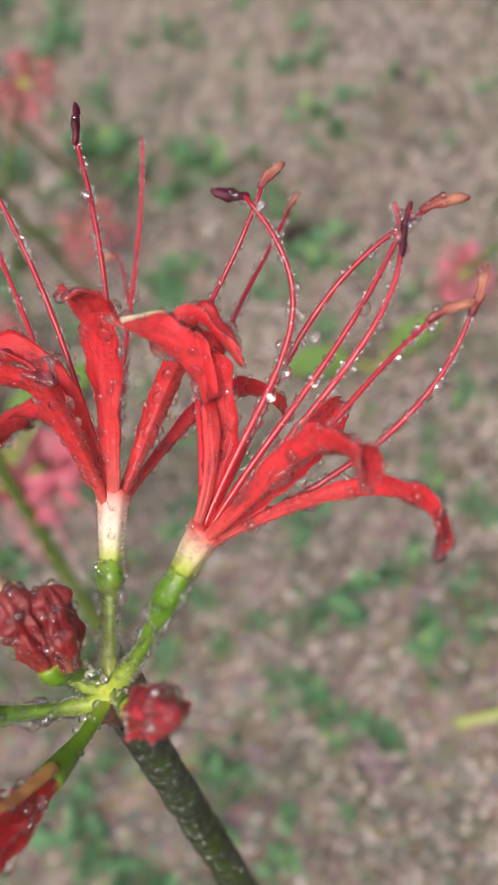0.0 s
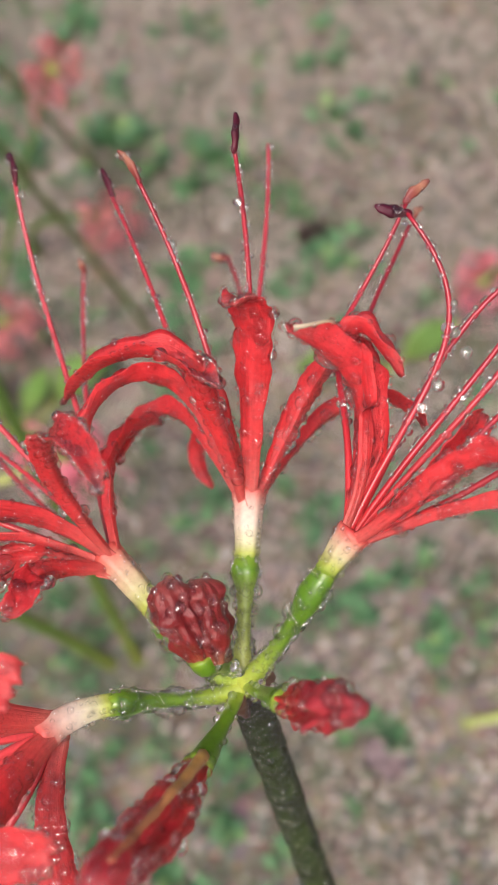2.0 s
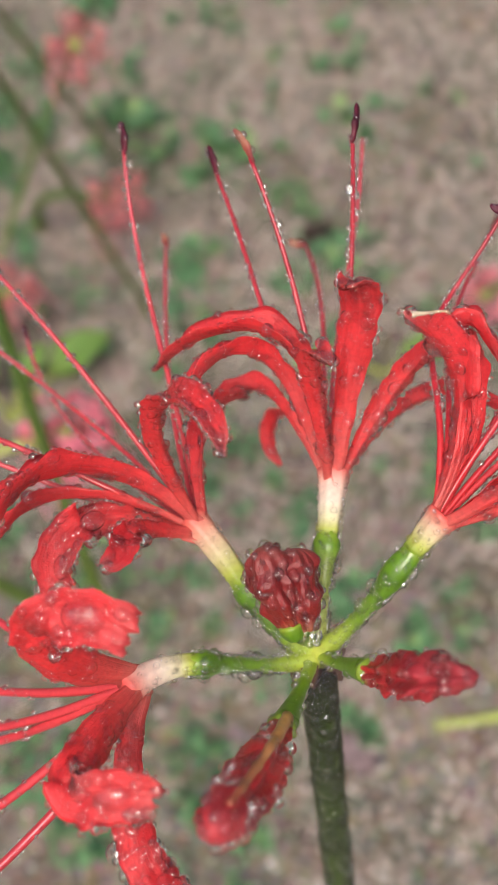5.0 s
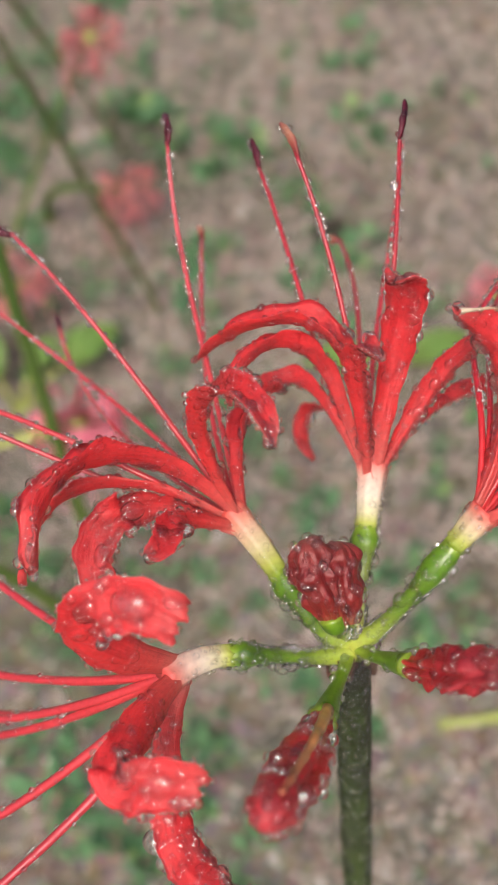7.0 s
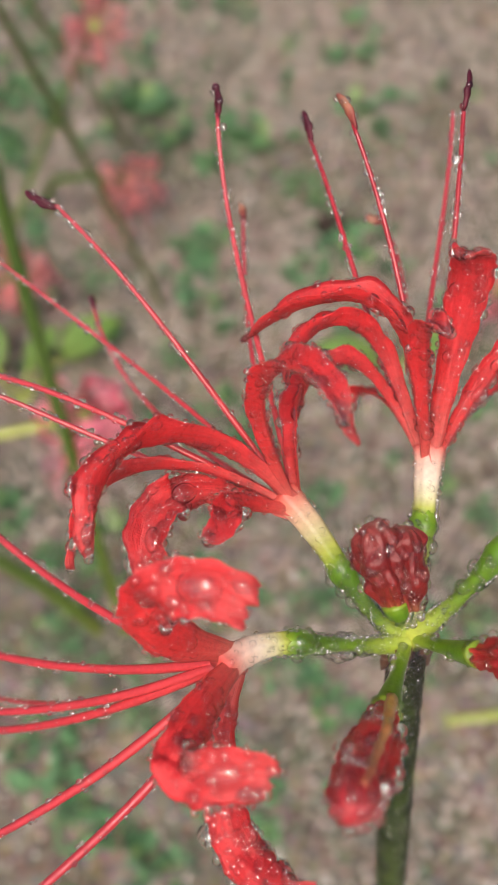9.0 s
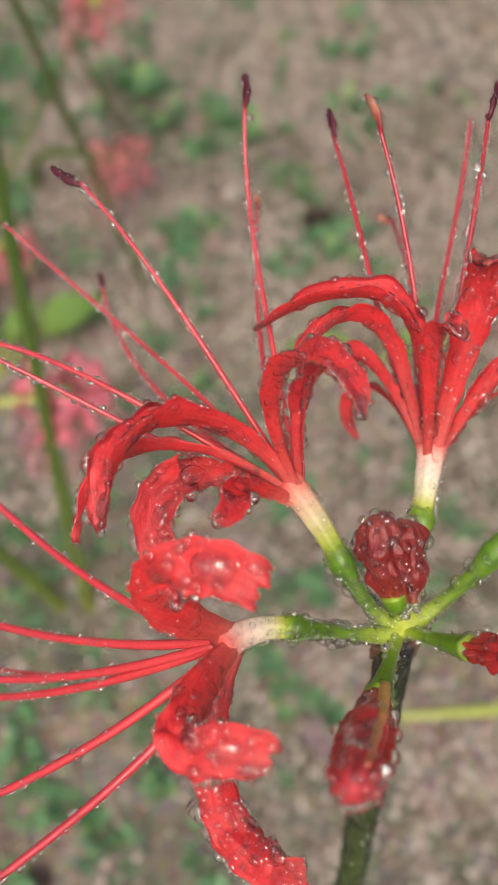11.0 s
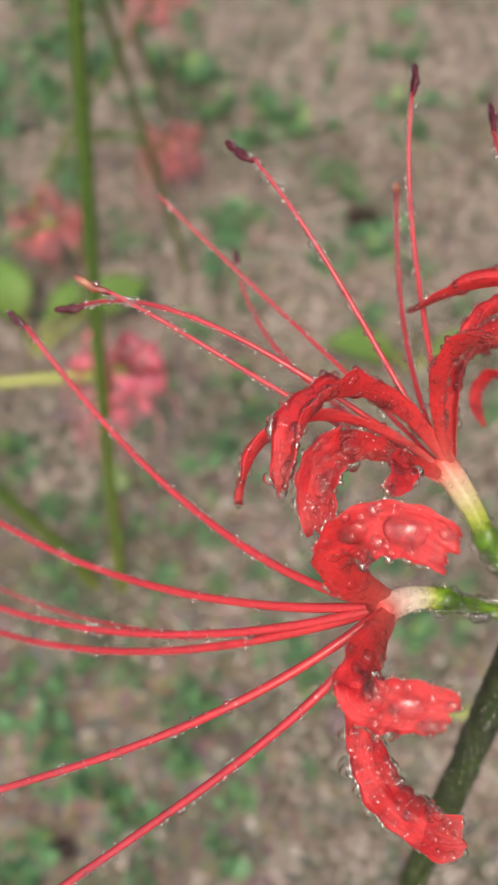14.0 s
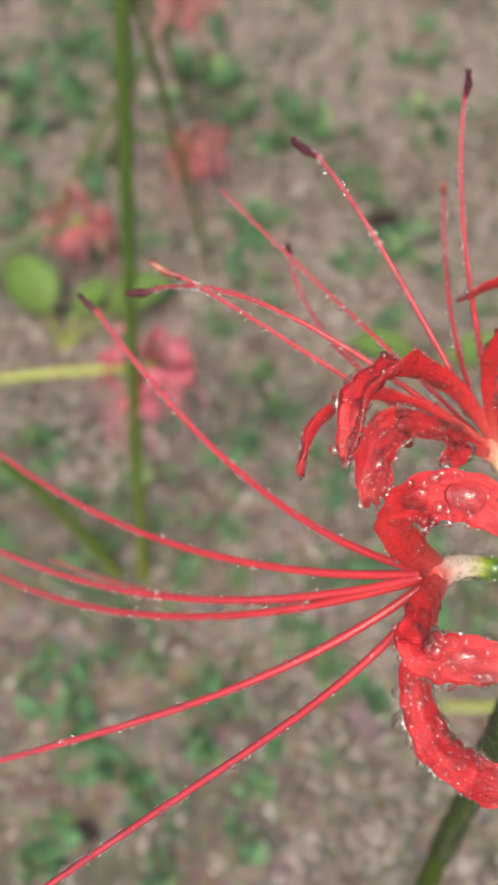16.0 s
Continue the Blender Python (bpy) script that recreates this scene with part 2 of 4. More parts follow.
def weed_material(name, lo, hi, yellow, joined=False):
    m, nt, b = material(name)
    info = nt.nodes.new("ShaderNodeObjectInfo")
    geo = nt.nodes.new("ShaderNodeNewGeometry")
    pick = geo.outputs["Random Per Island"] if joined else info.outputs["Random"]
    col = ramp(nt, pick, [(0.0, lo), (0.5, hi), (0.82, hi), (1.0, yellow)])
    n = noise_tex(nt, 220.0, 4.0)
    col = mix(nt, 0.6, col, ramp(nt, n, [(0.3, (0.6, 0.65, 0.6)), (0.7, (1.1, 1.1, 1.05))]), 'MULTIPLY')
    nt.links.new(col, b.inputs["Base Color"])
    b.inputs["Roughness"].default_value = 0.36
    bump(nt, b, n, 0.4, 0.0006)
    t = nt.nodes.new("ShaderNodeBsdfTranslucent")
    nt.links.new(col, t.inputs[0])
    s = nt.nodes.new("ShaderNodeMixShader")
    s.inputs[0].default_value = 0.25
    nt.links.new(b.outputs[0], s.inputs[1])
    nt.links.new(t.outputs[0], s.inputs[2])
    nt.links.new(s.outputs[0], nt.nodes["Material Output"].inputs[0])
    return m


M_weed = weed_material("weed leaf", (0.035, 0.1, 0.045), (0.13, 0.28, 0.12), (0.27, 0.4, 0.13))
M_tuft = weed_material("far weed leaf", (0.035, 0.1, 0.045), (0.13, 0.28, 0.12), (0.27, 0.4, 0.13), True)
M_weedstem = leafy("weed stem", [(0.0, (0.12, 0.13, 0.05)), (1.0, (0.08, 0.15, 0.05))], (1, 1, 1), 0.0, 0.5, 300.0)

def water(name, through, shine=0.0):
    """Clear water; a share of the light passes straight, as it does where a drop lies flat; shine: gloss of its skin."""
    m, nt, b = material(name)
    b.inputs["Base Color"].default_value = (1, 1, 1, 1)
    b.inputs["Roughness"].default_value = 0.0
    b.inputs["IOR"].default_value = 1.333
    b.inputs["Transmission Weight"].default_value = 1.0
    b.inputs["Specular IOR Level"].default_value = 0.6
    clear = nt.nodes.new("ShaderNodeBsdfTransparent")
    s = nt.nodes.new("ShaderNodeMixShader")
    s.inputs[0].default_value = through
    nt.links.new(b.outputs[0], s.inputs[1])
    nt.links.new(clear.outputs[0], s.inputs[2])
    gloss = nt.nodes.new("ShaderNodeBsdfGlossy")
    gloss.inputs["Roughness"].default_value = 0.04
    skin = nt.nodes.new("ShaderNodeMixShader")
    skin.inputs[0].default_value = shine
    nt.links.new(s.outputs[0], skin.inputs[1])
    nt.links.new(gloss.outputs[0], skin.inputs[2])
    nt.links.new(skin.outputs[0], nt.nodes["Material Output"].inputs[0])
    return m


M_water = water("rain water", 0.12, 0.05)
M_film = water("flat rain drop", 0.65, 0.02)
M_lens = water("domed rain drop", 0.54, 0.028)
M_drop = water("large rain drop", 0.36, 0.035)

M_soil, nt, b = material("wet sandy soil")
co = nt.nodes.new("ShaderNodeTexCoord")
n1 = noise_tex(nt, 3.0, 3.0)
n2 = noise_tex(nt, 40.0, 6.0, 0.65)
n3 = noise_tex(nt, 350.0, 4.0, 0.6)
vor = node(nt, "ShaderNodeTexVoronoi", Scale=190.0)
nt.links.new(co.outputs["Object"], vor.inputs["Vector"])
c = ramp(nt, n2, [(0.25, (0.05, 0.037, 0.027)), (0.45, (0.15, 0.12, 0.095)), (0.62, (0.26, 0.215, 0.175)), (0.8, (0.36, 0.3, 0.25))])
c = mix(nt, 0.45, c, ramp(nt, n3, [(0.3, (0.45, 0.42, 0.4)), (0.6, (1.1, 1.08, 1.05))]), 'MULTIPLY')
c = mix(nt, 0.35, c, vor.outputs["Color"], 'SOFT_LIGHT')
c = mix(nt, 0.7, c, ramp(nt, n1, [(0.35, (0.52, 0.55, 0.48)), (0.65, (1.02, 0.98, 0.94))]), 'MULTIPLY')
c = mix(nt, ramp(nt, noise_tex(nt, 9.0, 5.0, 0.6), [(0.46, (0, 0, 0)), (0.64, (0.75, 0.75, 0.75))]), c, (0.04, 0.055, 0.024))
nt.links.new(c, b.inputs["Base Color"])
b.inputs["Roughness"].default_value = 0.7
bump(nt, b, vor.outputs["Distance"], 0.6, 0.003)

M_grit, nt, b = material("granite grit")
geo = nt.nodes.new("ShaderNodeNewGeometry")
c = ramp(nt, geo.outputs["Random Per Island"], [(0.0, (0.08, 0.06, 0.05)), (0.25, (0.2, 0.155, 0.125)), (0.5, (0.31, 0.25, 0.2)), (0.75, (0.42, 0.355, 0.3)), (0.93, (0.5, 0.44, 0.385)), (1.0, (0.55, 0.5, 0.45))])
c = mix(nt, 0.5, c, ramp(nt, noise_tex(nt, 900.0, 3.0), [(0.3, (0.55, 0.52, 0.5)), (0.6, (1.05, 1.05, 1.05))]), 'MULTIPLY')
nt.links.new(c, b.inputs["Base Color"])
b.inputs["Roughness"].default_value = 0.5


# ---- ground ----
def ground_z(x, y):
    p = Vector((x, y, 0.0))
    return 0.008 * noise.noise(p * 5) + 0.003 * noise.noise(p * 22) + 0.0012 * noise.noise(p * 75)


def spaced(lo, hi, step, far):
    xs, s, x = [], step, hi
    mid = list(np.arange(lo, hi, step))
    while x < far:
        xs.append(x)
        s *= 1.35
        x += s
    left = [lo - (v - hi) - step for v in xs]
    return sorted(left) + mid + xs


def build_ground():
    xs, ys = spaced(-0.6, 0.7, 0.008, 300.0), spaced(-0.3, 1.6, 0.008, 300.0)
    verts = [(x, y, ground_z(x, y) if abs(x) < 3 and abs(y) < 4 else 0.0) for y in ys for x in xs]
    w = len(xs)
    faces = [(j * w + i, j * w + i + 1, (j + 1) * w + i + 1, (j + 1) * w + i) for j in range(len(ys) - 1) for i in range(w - 1)]
    me = bpy.data.meshes.new("ground")
    me.from_pydata(verts, [], faces)
    me.shade_smooth()
    me.materials.append(M_soil)
    return tagged(new("ground", me), "wet sandy brown soil with granite grit and weeds", "ground", kind="structure")


ground = build_ground()


def build_grit(count, seed):
    """Small angular stones strewn over the soil, thinning with distance."""
    r = random.Random(seed)
    base = [(1, 0, 0), (-1, 0, 0), (0, 1, 0), (0, -1, 0), (0, 0, 1), (0, 0, -1)]
    tri = [(0, 2, 4), (2, 1, 4), (1, 3, 4), (3, 0, 4), (2, 0, 5), (1, 2, 5), (3, 1, 5), (0, 3, 5)]
    cube = [(x, y, z) for x in (-1, 1) for y in (-1, 1) for z in (-1, 1)]
    quads = [(0, 1, 3, 2), (4, 6, 7, 5), (0, 4, 5, 1), (2, 3, 7, 6), (0, 2, 6, 4), (1, 5, 7, 3)]
    verts, faces = [], []
    for _ in range(count):
        x, y = r.uniform(-0.42, 0.45), -0.05 + 1.35 * r.random() ** 0.85
        if noise.noise(Vector((x * 11, y * 8, 3))) < -0.15 and r.random() < 0.65:
            continue
        if x < 0.0 and y < 0.36 and r.random() < 0.5 * smoothstep(0.0, -0.08, x) + 0.1:
            continue
        s = 0.0010 + 0.0022 * r.random() ** 2.2
        z = ground_z(x, y) + s * 0.25
        e = Euler((r.uniform(0, 6), r.uniform(0, 6), r.uniform(0, 6))).to_matrix()
        k = len(verts)
        shape, fs = (base, tri) if r.random() < 0.45 else (cube, quads)
        f = 1.0 if shape is base else 0.68
        for v in shape:
            q = e @ Vector([c * s * f * r.uniform(0.6, 1.15) for c in v])
            verts.append((x + q.x, y + q.y, z + q.z * 0.75))
        faces += [tuple(k + i for i in t) for t in fs]
    me = bpy.data.meshes.new("grit")
    me.from_pydata(verts, [], faces)
    me.materials.append(M_grit)
    return tagged(new("grit", me), "loose pale and brown granite grit on wet soil", "gravel", kind="stuff")


build_grit(105000, 3)


# ---- rain drops ----
def ball(bm, place, r, level=1, squash=1.0, axis=None):
    m = Matrix.Translation(place)
    if axis is not None:
        m = m @ axis.to_track_quat('Z', 'Y').to_matrix().to_4x4()
    bmesh.ops.create_icosphere(bm, subdivisions=level, radius=r, matrix=m @ Matrix.Diagonal((1, 1, squash, 1)))


class Beads:
    """Collects small drops on one part of the plant and joins them."""

    def __init__(self, mat):
        self.all, self.mat = [], mat

    def add(self, place, r, axis=None, squash=1.0):
        self.all.append((place.copy(), r, axis.copy() if axis is not None else None, squash))

    def build(self, label):
        tv, tf = {}, {}
        for level in (2, 3):
            bm = bmesh.new()
            bmesh.ops.create_icosphere(bm, subdivisions=level, radius=1.0)
            bm.verts.index_update()
            tv[level] = [v.co.copy() for v in bm.verts]
            tf[level] = [tuple(v.index for v in f.verts) for f in bm.faces]
            bm.free()
        verts, faces = [], []
        for place, r, axis, squash in self.all:
            level = 3 if r > 0.0006 else 2
            q = axis.to_track_quat('Z', 'Y').to_matrix() if axis is not None else Matrix.Identity(3)
            k = len(verts)
            for v in tv[level]:
                verts.append(place + q @ Vector((v.x * r, v.y * r, v.z * r * squash)))
            faces += [tuple(k + i for i in f) for f in tf[level]]
        me = bpy.data.meshes.new("water_beads")
        me.from_pydata(verts, [], faces)
        me.shade_smooth()
        me.materials.append(self.mat)
        return tagged(new("water_beads", me), label, "water", kind="stuff")


beads, film, lens = Beads(M_water), Beads(M_film), Beads(M_lens)
DOWN = Vector((0, 0, -1))


def bead_line(pts, radii, count, small, large, seed, hang=0.5, flat=False):
    """Drops clinging to a thin round stem, mostly to its under side."""
    r = random.Random(seed)
    tan = tangents(pts)
    for _ in range(count):
        i = r.randrange(1, len(pts) - 1)
        f = r.random()
        p, rad = pts[i].lerp(pts[i + 1], f), radii[i]
        d = Vector((r.gauss(0, 1), r.gauss(0, 1), r.gauss(0, 1) - hang))
        d = (d - tan[i] * d.dot(tan[i])).normalized()
        size = small + (large - small) * r.random() ** 2
        if flat:
            (beads if r.random() < 0.3 else lens).add(p + d * (rad + size * 0.35), size, d, r.uniform(0.75, 1.0))
        else:
            beads.add(p + d * (rad + size * 0.6), size, d, r.uniform(0.85, 1.05))


def big_drop(place, r, label, squash=1.0, axis=None, mat=None, along=None, stretch=1.0):
    """One large drop, flattened along axis and stretched along the blade that it lies on."""
    bm = bmesh.new()
    bmesh.ops.create_icosphere(bm, subdivisions=3, radius=r)
    m = Matrix.Identity(3)
    if axis is not None:
        z = axis.normalized()
        x = (along - z * along.dot(z)).normalized() if along is not None else z.orthogonal().normalized()
        m = Matrix((x, z.cross(x), z)).transposed()
    for v in bm.verts:
        c = v.co * (1 + 0.1 * noise.noise(v.co / r * 0.9 + Vector(place) * 900))
        if c.z > 0 and squash < 0.9:
            c.z *= 1.0 + 0.15 * (c.x + c.y) / r
        v.co = m @ Vector((c.x * stretch, c.y, c.z * squash))
    ob = part("water_drop", bm, mat or M_water)
    ob.location = place
    return tagged(ob, label, "water drop", "large rain drops on the flowers")


# ---- the spider lily ----
MOUTH = {}
VIEW = Vector((0.0, -0.5, 0.86))


def petal(flower, ctrl, width=0.0062, twist=0.0, cup=0.25, wave=0.08, seed=0, wet=42, taper=0.3, face=None, drops=(), reach=1.0, crumple=1.0, claw=0.4, ragged=0.1, margin=None, hang=5, name="petal"):
    """A strap-shaped recurved petal: narrow claw, channelled blade, crisped margins, real thickness."""
    n, m = 40, 12
    mouth, axis = MOUTH[flower.name]
    ctrl = [Vector(c) for c in ctrl]
    out = ctrl[2] - mouth
    out = (out - axis * out.dot(axis)).normalized()
    ctrl[0] = mouth - axis * 0.0042 + out * 0.0006
    ctrl[1] = ctrl[1] + out * 0.001
    pts = bez(ctrl, n, reach)
    tan = tangents(pts)
    # the blade lies across the plane in which it curls
    mean = sum(pts, Vector()) / len(pts)
    cov = np.zeros((3, 3))
    for p in pts:
        d = np.array(p - mean)
        cov += np.outer(d, d)
    flat = Vector(np.linalg.eigh(cov)[1][:, 0])
    if face:
        flat = Vector(face).cross(pts[-1] - pts[0]).normalized()
    # the channel opens towards the inner side, away from the curl
    chord = (pts[-1] + pts[0]) / 2 - pts[n // 2]
    bm = bmesh.new()
    lay = bm.verts.layers.float.new("along")
    wide = bm.verts.layers.float.new("across")
    top, low, spots, edge_pts = [], [], [], []
    r = random.Random(seed + 100)
    ph = [r.uniform(0, 6.28) for _ in range(6)]
    for i in range(n + 1):
        s = i / n
        side = Vector(face).cross(tan[i]) if face else flat - tan[i] * flat.dot(tan[i])
        if face and i and side.dot(last) < 0:
            side = -side
        last = side.copy()
        side = (Matrix.Rotation(radians(twist) * s, 3, tan[i]) @ side).normalized()
        up = side.cross(tan[i]).normalized()
        if up.dot(chord) > 0:
            up = -up
        w = width * (claw + (1 - claw) * smoothstep(0.0, 0.6, s)) * (1 - taper * smoothstep(0.72, 1.0, s)) * math.sqrt(max(0.02, 1 - max(0.0, (s - 0.9) / 0.1) ** 2 * (0.9 if taper > 0.15 else 0.45)))
        w *= (1 + 0.07 * noise.noise(Vector((s * 7, seed * 3.1, 0)))) * (1 - max(0.0, claw - 0.4) * 1.3 * (1 - smoothstep(0.0, 0.16, s)))
        a, b2 = [], []
        for j in range(m + 1):
            u = 2 * j / m - 1
            edge = abs(u) ** 3
            lift = cup * w * (u * u) * (1.0 - 0.3 * s)
            side_of = 0 if u < 0 else 1
            ripple = edge * wave * width * (math.sin(s * 23 + ph[side_of]) + 0.6 * math.sin(s * 41 + ph[2 + side_of])) * smoothstep(0.1, 0.4, s)
            scallop = 1 + edge * 0.06 * math.sin(s * 60 + ph[4 + side_of])
            groove = -0.0003 * math.exp(-(u * 4) ** 2) * smoothstep(0.05, 0.3, s)
            crease = crumple * (0.035 * width * noise.noise(Vector((s * 9, u * 1.6, seed * 1.7))) + 0.018 * width * noise.noise(Vector((s * 24, u * 4, seed * 2.3)))) * smoothstep(0.05, 0.3, s)
            p = pts[i] + side * (u * w / 2 * scallop) + up * (lift + ripple + groove + crease)
            p = p + tan[i] * width * ragged * smoothstep(0.82, 1.0, s) * 2.2 * noise.noise(Vector((u * 2.7, seed * 5.3, 1.0)))
            th = 0.00034 * (1 - 0.75 * abs(u) ** 4) * (1 - 0.3 * s)
            va, vb = bm.verts.new(p + up * th), bm.verts.new(p - up * th)
            edge_pts.append((p.copy(), side * (1 if u > 0 else -1))) if j in (0, m) and s > 0.15 else None
            va[lay] = vb[lay] = s
            va[wide] = vb[wide] = u * 0.5 + 0.5
            a.append(va)
            b2.append(vb)
            if 0 < j < m and s > 0.12:
                spots.append((p + up * th, up, p - up * th))
        top.append(a)
        low.append(b2)
    for i in range(n):
        for j in range(m):
            bm.faces.new((top[i][j], top[i][j + 1], top[i + 1][j + 1], top[i + 1][j]))
            bm.faces.new((low[i][j], low[i + 1][j], low[i + 1][j + 1], low[i][j + 1]))
        bm.faces.new((top[i][0], top[i + 1][0], low[i + 1][0], low[i][0]))
        bm.faces.new((top[i][m], low[i][m], low[i + 1][m], top[i + 1][m]))
    for j in range(m):
        bm.faces.new((top[0][j], low[0][j], low[0][j + 1], top[0][j + 1]))
        bm.faces.new((top[n][j], top[n][j + 1], low[n][j + 1], low[n][j]))
    bmesh.ops.recalc_face_normals(bm, faces=bm.faces)
    ob = part(name, bm, M_petal, flower)
    if margin is not None:
        edge = [rings_at(ob, i, margin, m, 0) for i in range(int(n * 0.88), n + 1)]
        bm = bmesh.new()
        sweep(bm, edge, [0.00032 * (0.5 + i / len(edge)) for i in range(len(edge))], 8, 0.3, seed)
        part("dry_margin", bm, M_cream, flower, "dry cream petal margin")
    for s, u, size in drops:
        i, j = min(n, int(s * n)), int((u + 1) / 2 * m + 0.5)
        a, c = rings_at(ob, i, j, m, 0), rings_at(ob, i, j, m, 1)
        p, d = (a, (a - c).normalized()) if (a - c).dot(VIEW) > 0 else (c, (c - a).normalized())
        if abs(u) > 0.85:
            big_drop((a + c) / 2 + DOWN * size * 0.5, size, "clear rain drop hanging from a petal margin")
        else:
            big_drop(p + d * size * 0.12, size, "large clear rain drop resting on a red petal" if size > 0.0012 else "round rain drop on a red petal", 0.55, d, M_drop, rings_at(ob, min(n, i + 1), j, m, 0) - rings_at(ob, i - 1, j, m, 0), 1.35 if size > 0.0016 else 1.12)
    for _ in range(hang):
        # drops gather under the lower margin
        i = r.randrange(int(n * 0.35), n)
        p = min(rings_at(ob, i, 0, m, 0), rings_at(ob, i, m, m, 0), key=lambda v: v.z)
        size = 0.0006 + 0.0008 * r.random() ** 1.5
        big_drop(p + DOWN * size * 0.55, size, "clear rain drop hanging from a petal margin", r.uniform(0.95, 1.15))
    for _ in range(int(wet * 1.9)):
        p, up, q = r.choice(spots)
        size = 0.00034 + 0.001 * r.random() ** 2.3
        if (r.random() < 0.7) == (up.dot(VIEW) > 0):
            lens.add(p, size, up, r.uniform(0.5, 0.7))
        else:
            lens.add(q, size, -up, r.uniform(0.5, 0.7))
    for _ in range(int(wet * 3.0)):
        p, up, q = r.choice(spots)
        size = r.uniform(0.00012, 0.00028)
        film.add(p if up.dot(VIEW) > 0 else q, size, up, 0.7)
    for _ in range(int(wet * 0.9)):
        p, d = r.choice(edge_pts)
        size = 0.00022 + 0.0005 * r.random() ** 2.2
        lens.add(p + (d + Vector((0, 0, -0.4))).normalized() * size * 0.3, size)
    return ob


def rings_at(ob, i, j, m, lower):
    return ob.data.vertices[(i * (m + 1) + j) * 2 + lower].co.copy()


def anther(flower, place, way, length=0.0062, kind="dark", name="anther"):
    """Two-lobed anther lying along a way."""
    bm = bmesh.new()
    way = Vector(way).normalized()
    sag = way.orthogonal().normalized() * length * 0.07
    pts, radii, n = [], [], 12
    for i in range(n + 1):
        s = i / n
        pts.append(Vector(place) + way * length * (s - 0.15) + sag * math.sin(s * math.pi))
        radii.append(0.00068 * math.sqrt(max(0.05, math.sin(math.pi * (0.06 + 0.88 * s)))) * (1 + 0.12 * math.sin(s * 17)))
    sweep(bm, pts, radii, 14, 0.6, length * 1000 + place[0] * 3000, 2, 0.3)
    rr = random.Random(int(place[0] * 1e6))
    for _ in range(9):
        d = Vector((rr.gauss(0, 1), rr.gauss(0, 1), rr.gauss(0, 1)))
        d = (d - way * d.dot(way)).normalized()
        beads.add(pts[rr.randrange(2, n)] + d * 0.0008, 0.0002 + 0.0007 * rr.random() ** 2)
    return part(name, bm, M_dark if kind == "dark" else M_orange, flower, "dark purple anther" if kind == "dark" else "withered orange-brown anther")


def stamen(flower, ctrl, tip="dark", reach=1.0, thick=0.0006, drops=150, seed=0, way=None, length=0.0062, name="filament", pink=False):
    mouth, axis = MOUTH[flower.name]
    ctrl = [Vector(c) for c in ctrl]
    out = ctrl[2] - mouth
    ctrl[0] = mouth - axis * 0.002 + (out - axis * out.dot(axis)).normalized() * 0.0009
    pts = bez(ctrl, 30, reach)
    radii = [thick * (1.12 - 0.42 * i / 30) for i in range(31)]
    bm = bmesh.new()
    sweep(bm, pts, radii, 9, 0.12, seed)
    part(name, bm, M_pink if pink else M_filament, flower)
    bead_line(pts[5:], radii[5:], drops, 0.00022, 0.00058, seed + 11, 0.2)
    bead_line(pts[5:], radii[5:], drops // 7, 0.0005, 0.00095, seed + 12, 1.6)
    if tip:
        anther(flower, pts[-1], Vector(way) if way else tangents(pts)[-1], length, tip)


def flower_base(plant, ctrl, seed, split=0.57, swell=0.065, mat=None, green=None):
    """Pedicel and ovary, and the pale tube that carries the petals. Returns the tube."""
    pts = bez(ctrl, 40)
    cut = int(40 * (split + 1.6 * swell))
    radii = []
    for i in range(cut + 1):
        s = i / 40
        radii.append(0.0013 + 0.0009 * smoothstep(0.28, 0.0, s) + (0.0009 if swell < 0.1 else 0.0008) * math.exp(-(((s - split) / swell) ** 2)) + 0.0005 * smoothstep(0.3, split, s))
    bm = bmesh.new()
    sweep(bm, pts[: cut + 1], radii, 14, 0.06, seed, 3, 0.05)
    part("pedicel", bm, green or M_pedicel, plant, "yellow-green pedicel swelling into the ovary")
    bead_line(pts[2 : cut + 1], radii[2:], 560, 0.00022, 0.0006, seed + 3, 0.2, True)
    bead_line(pts[cut // 3 : cut - 2], radii[cut // 3 :], 16, 0.0008, 0.0017, seed + 4, 0.6, True)
    tp = pts[cut - 1 :]
    k = len(tp) - 1
    tr = [0.0021 + 0.0005 * smoothstep(0.1, 0.7, i / k) + 0.0005 * smoothstep(0.7, 1.0, i / k) for i in range(k + 1)]
    bm = bmesh.new()
    sweep(bm, tp, tr, 24, 0.04, seed, 6, 0.07)
    tube = part("flower", bm, mat or M_tube, plant, "red flower on a cream tube with recurved petals")
    bead_line(tp, tr, 120, 0.00018, 0.0007, seed + 5, 0.2, True)
    MOUTH[tube.name] = (tp[-1].copy(), (tp[-1] - tp[-6]).normalized())
    return tube


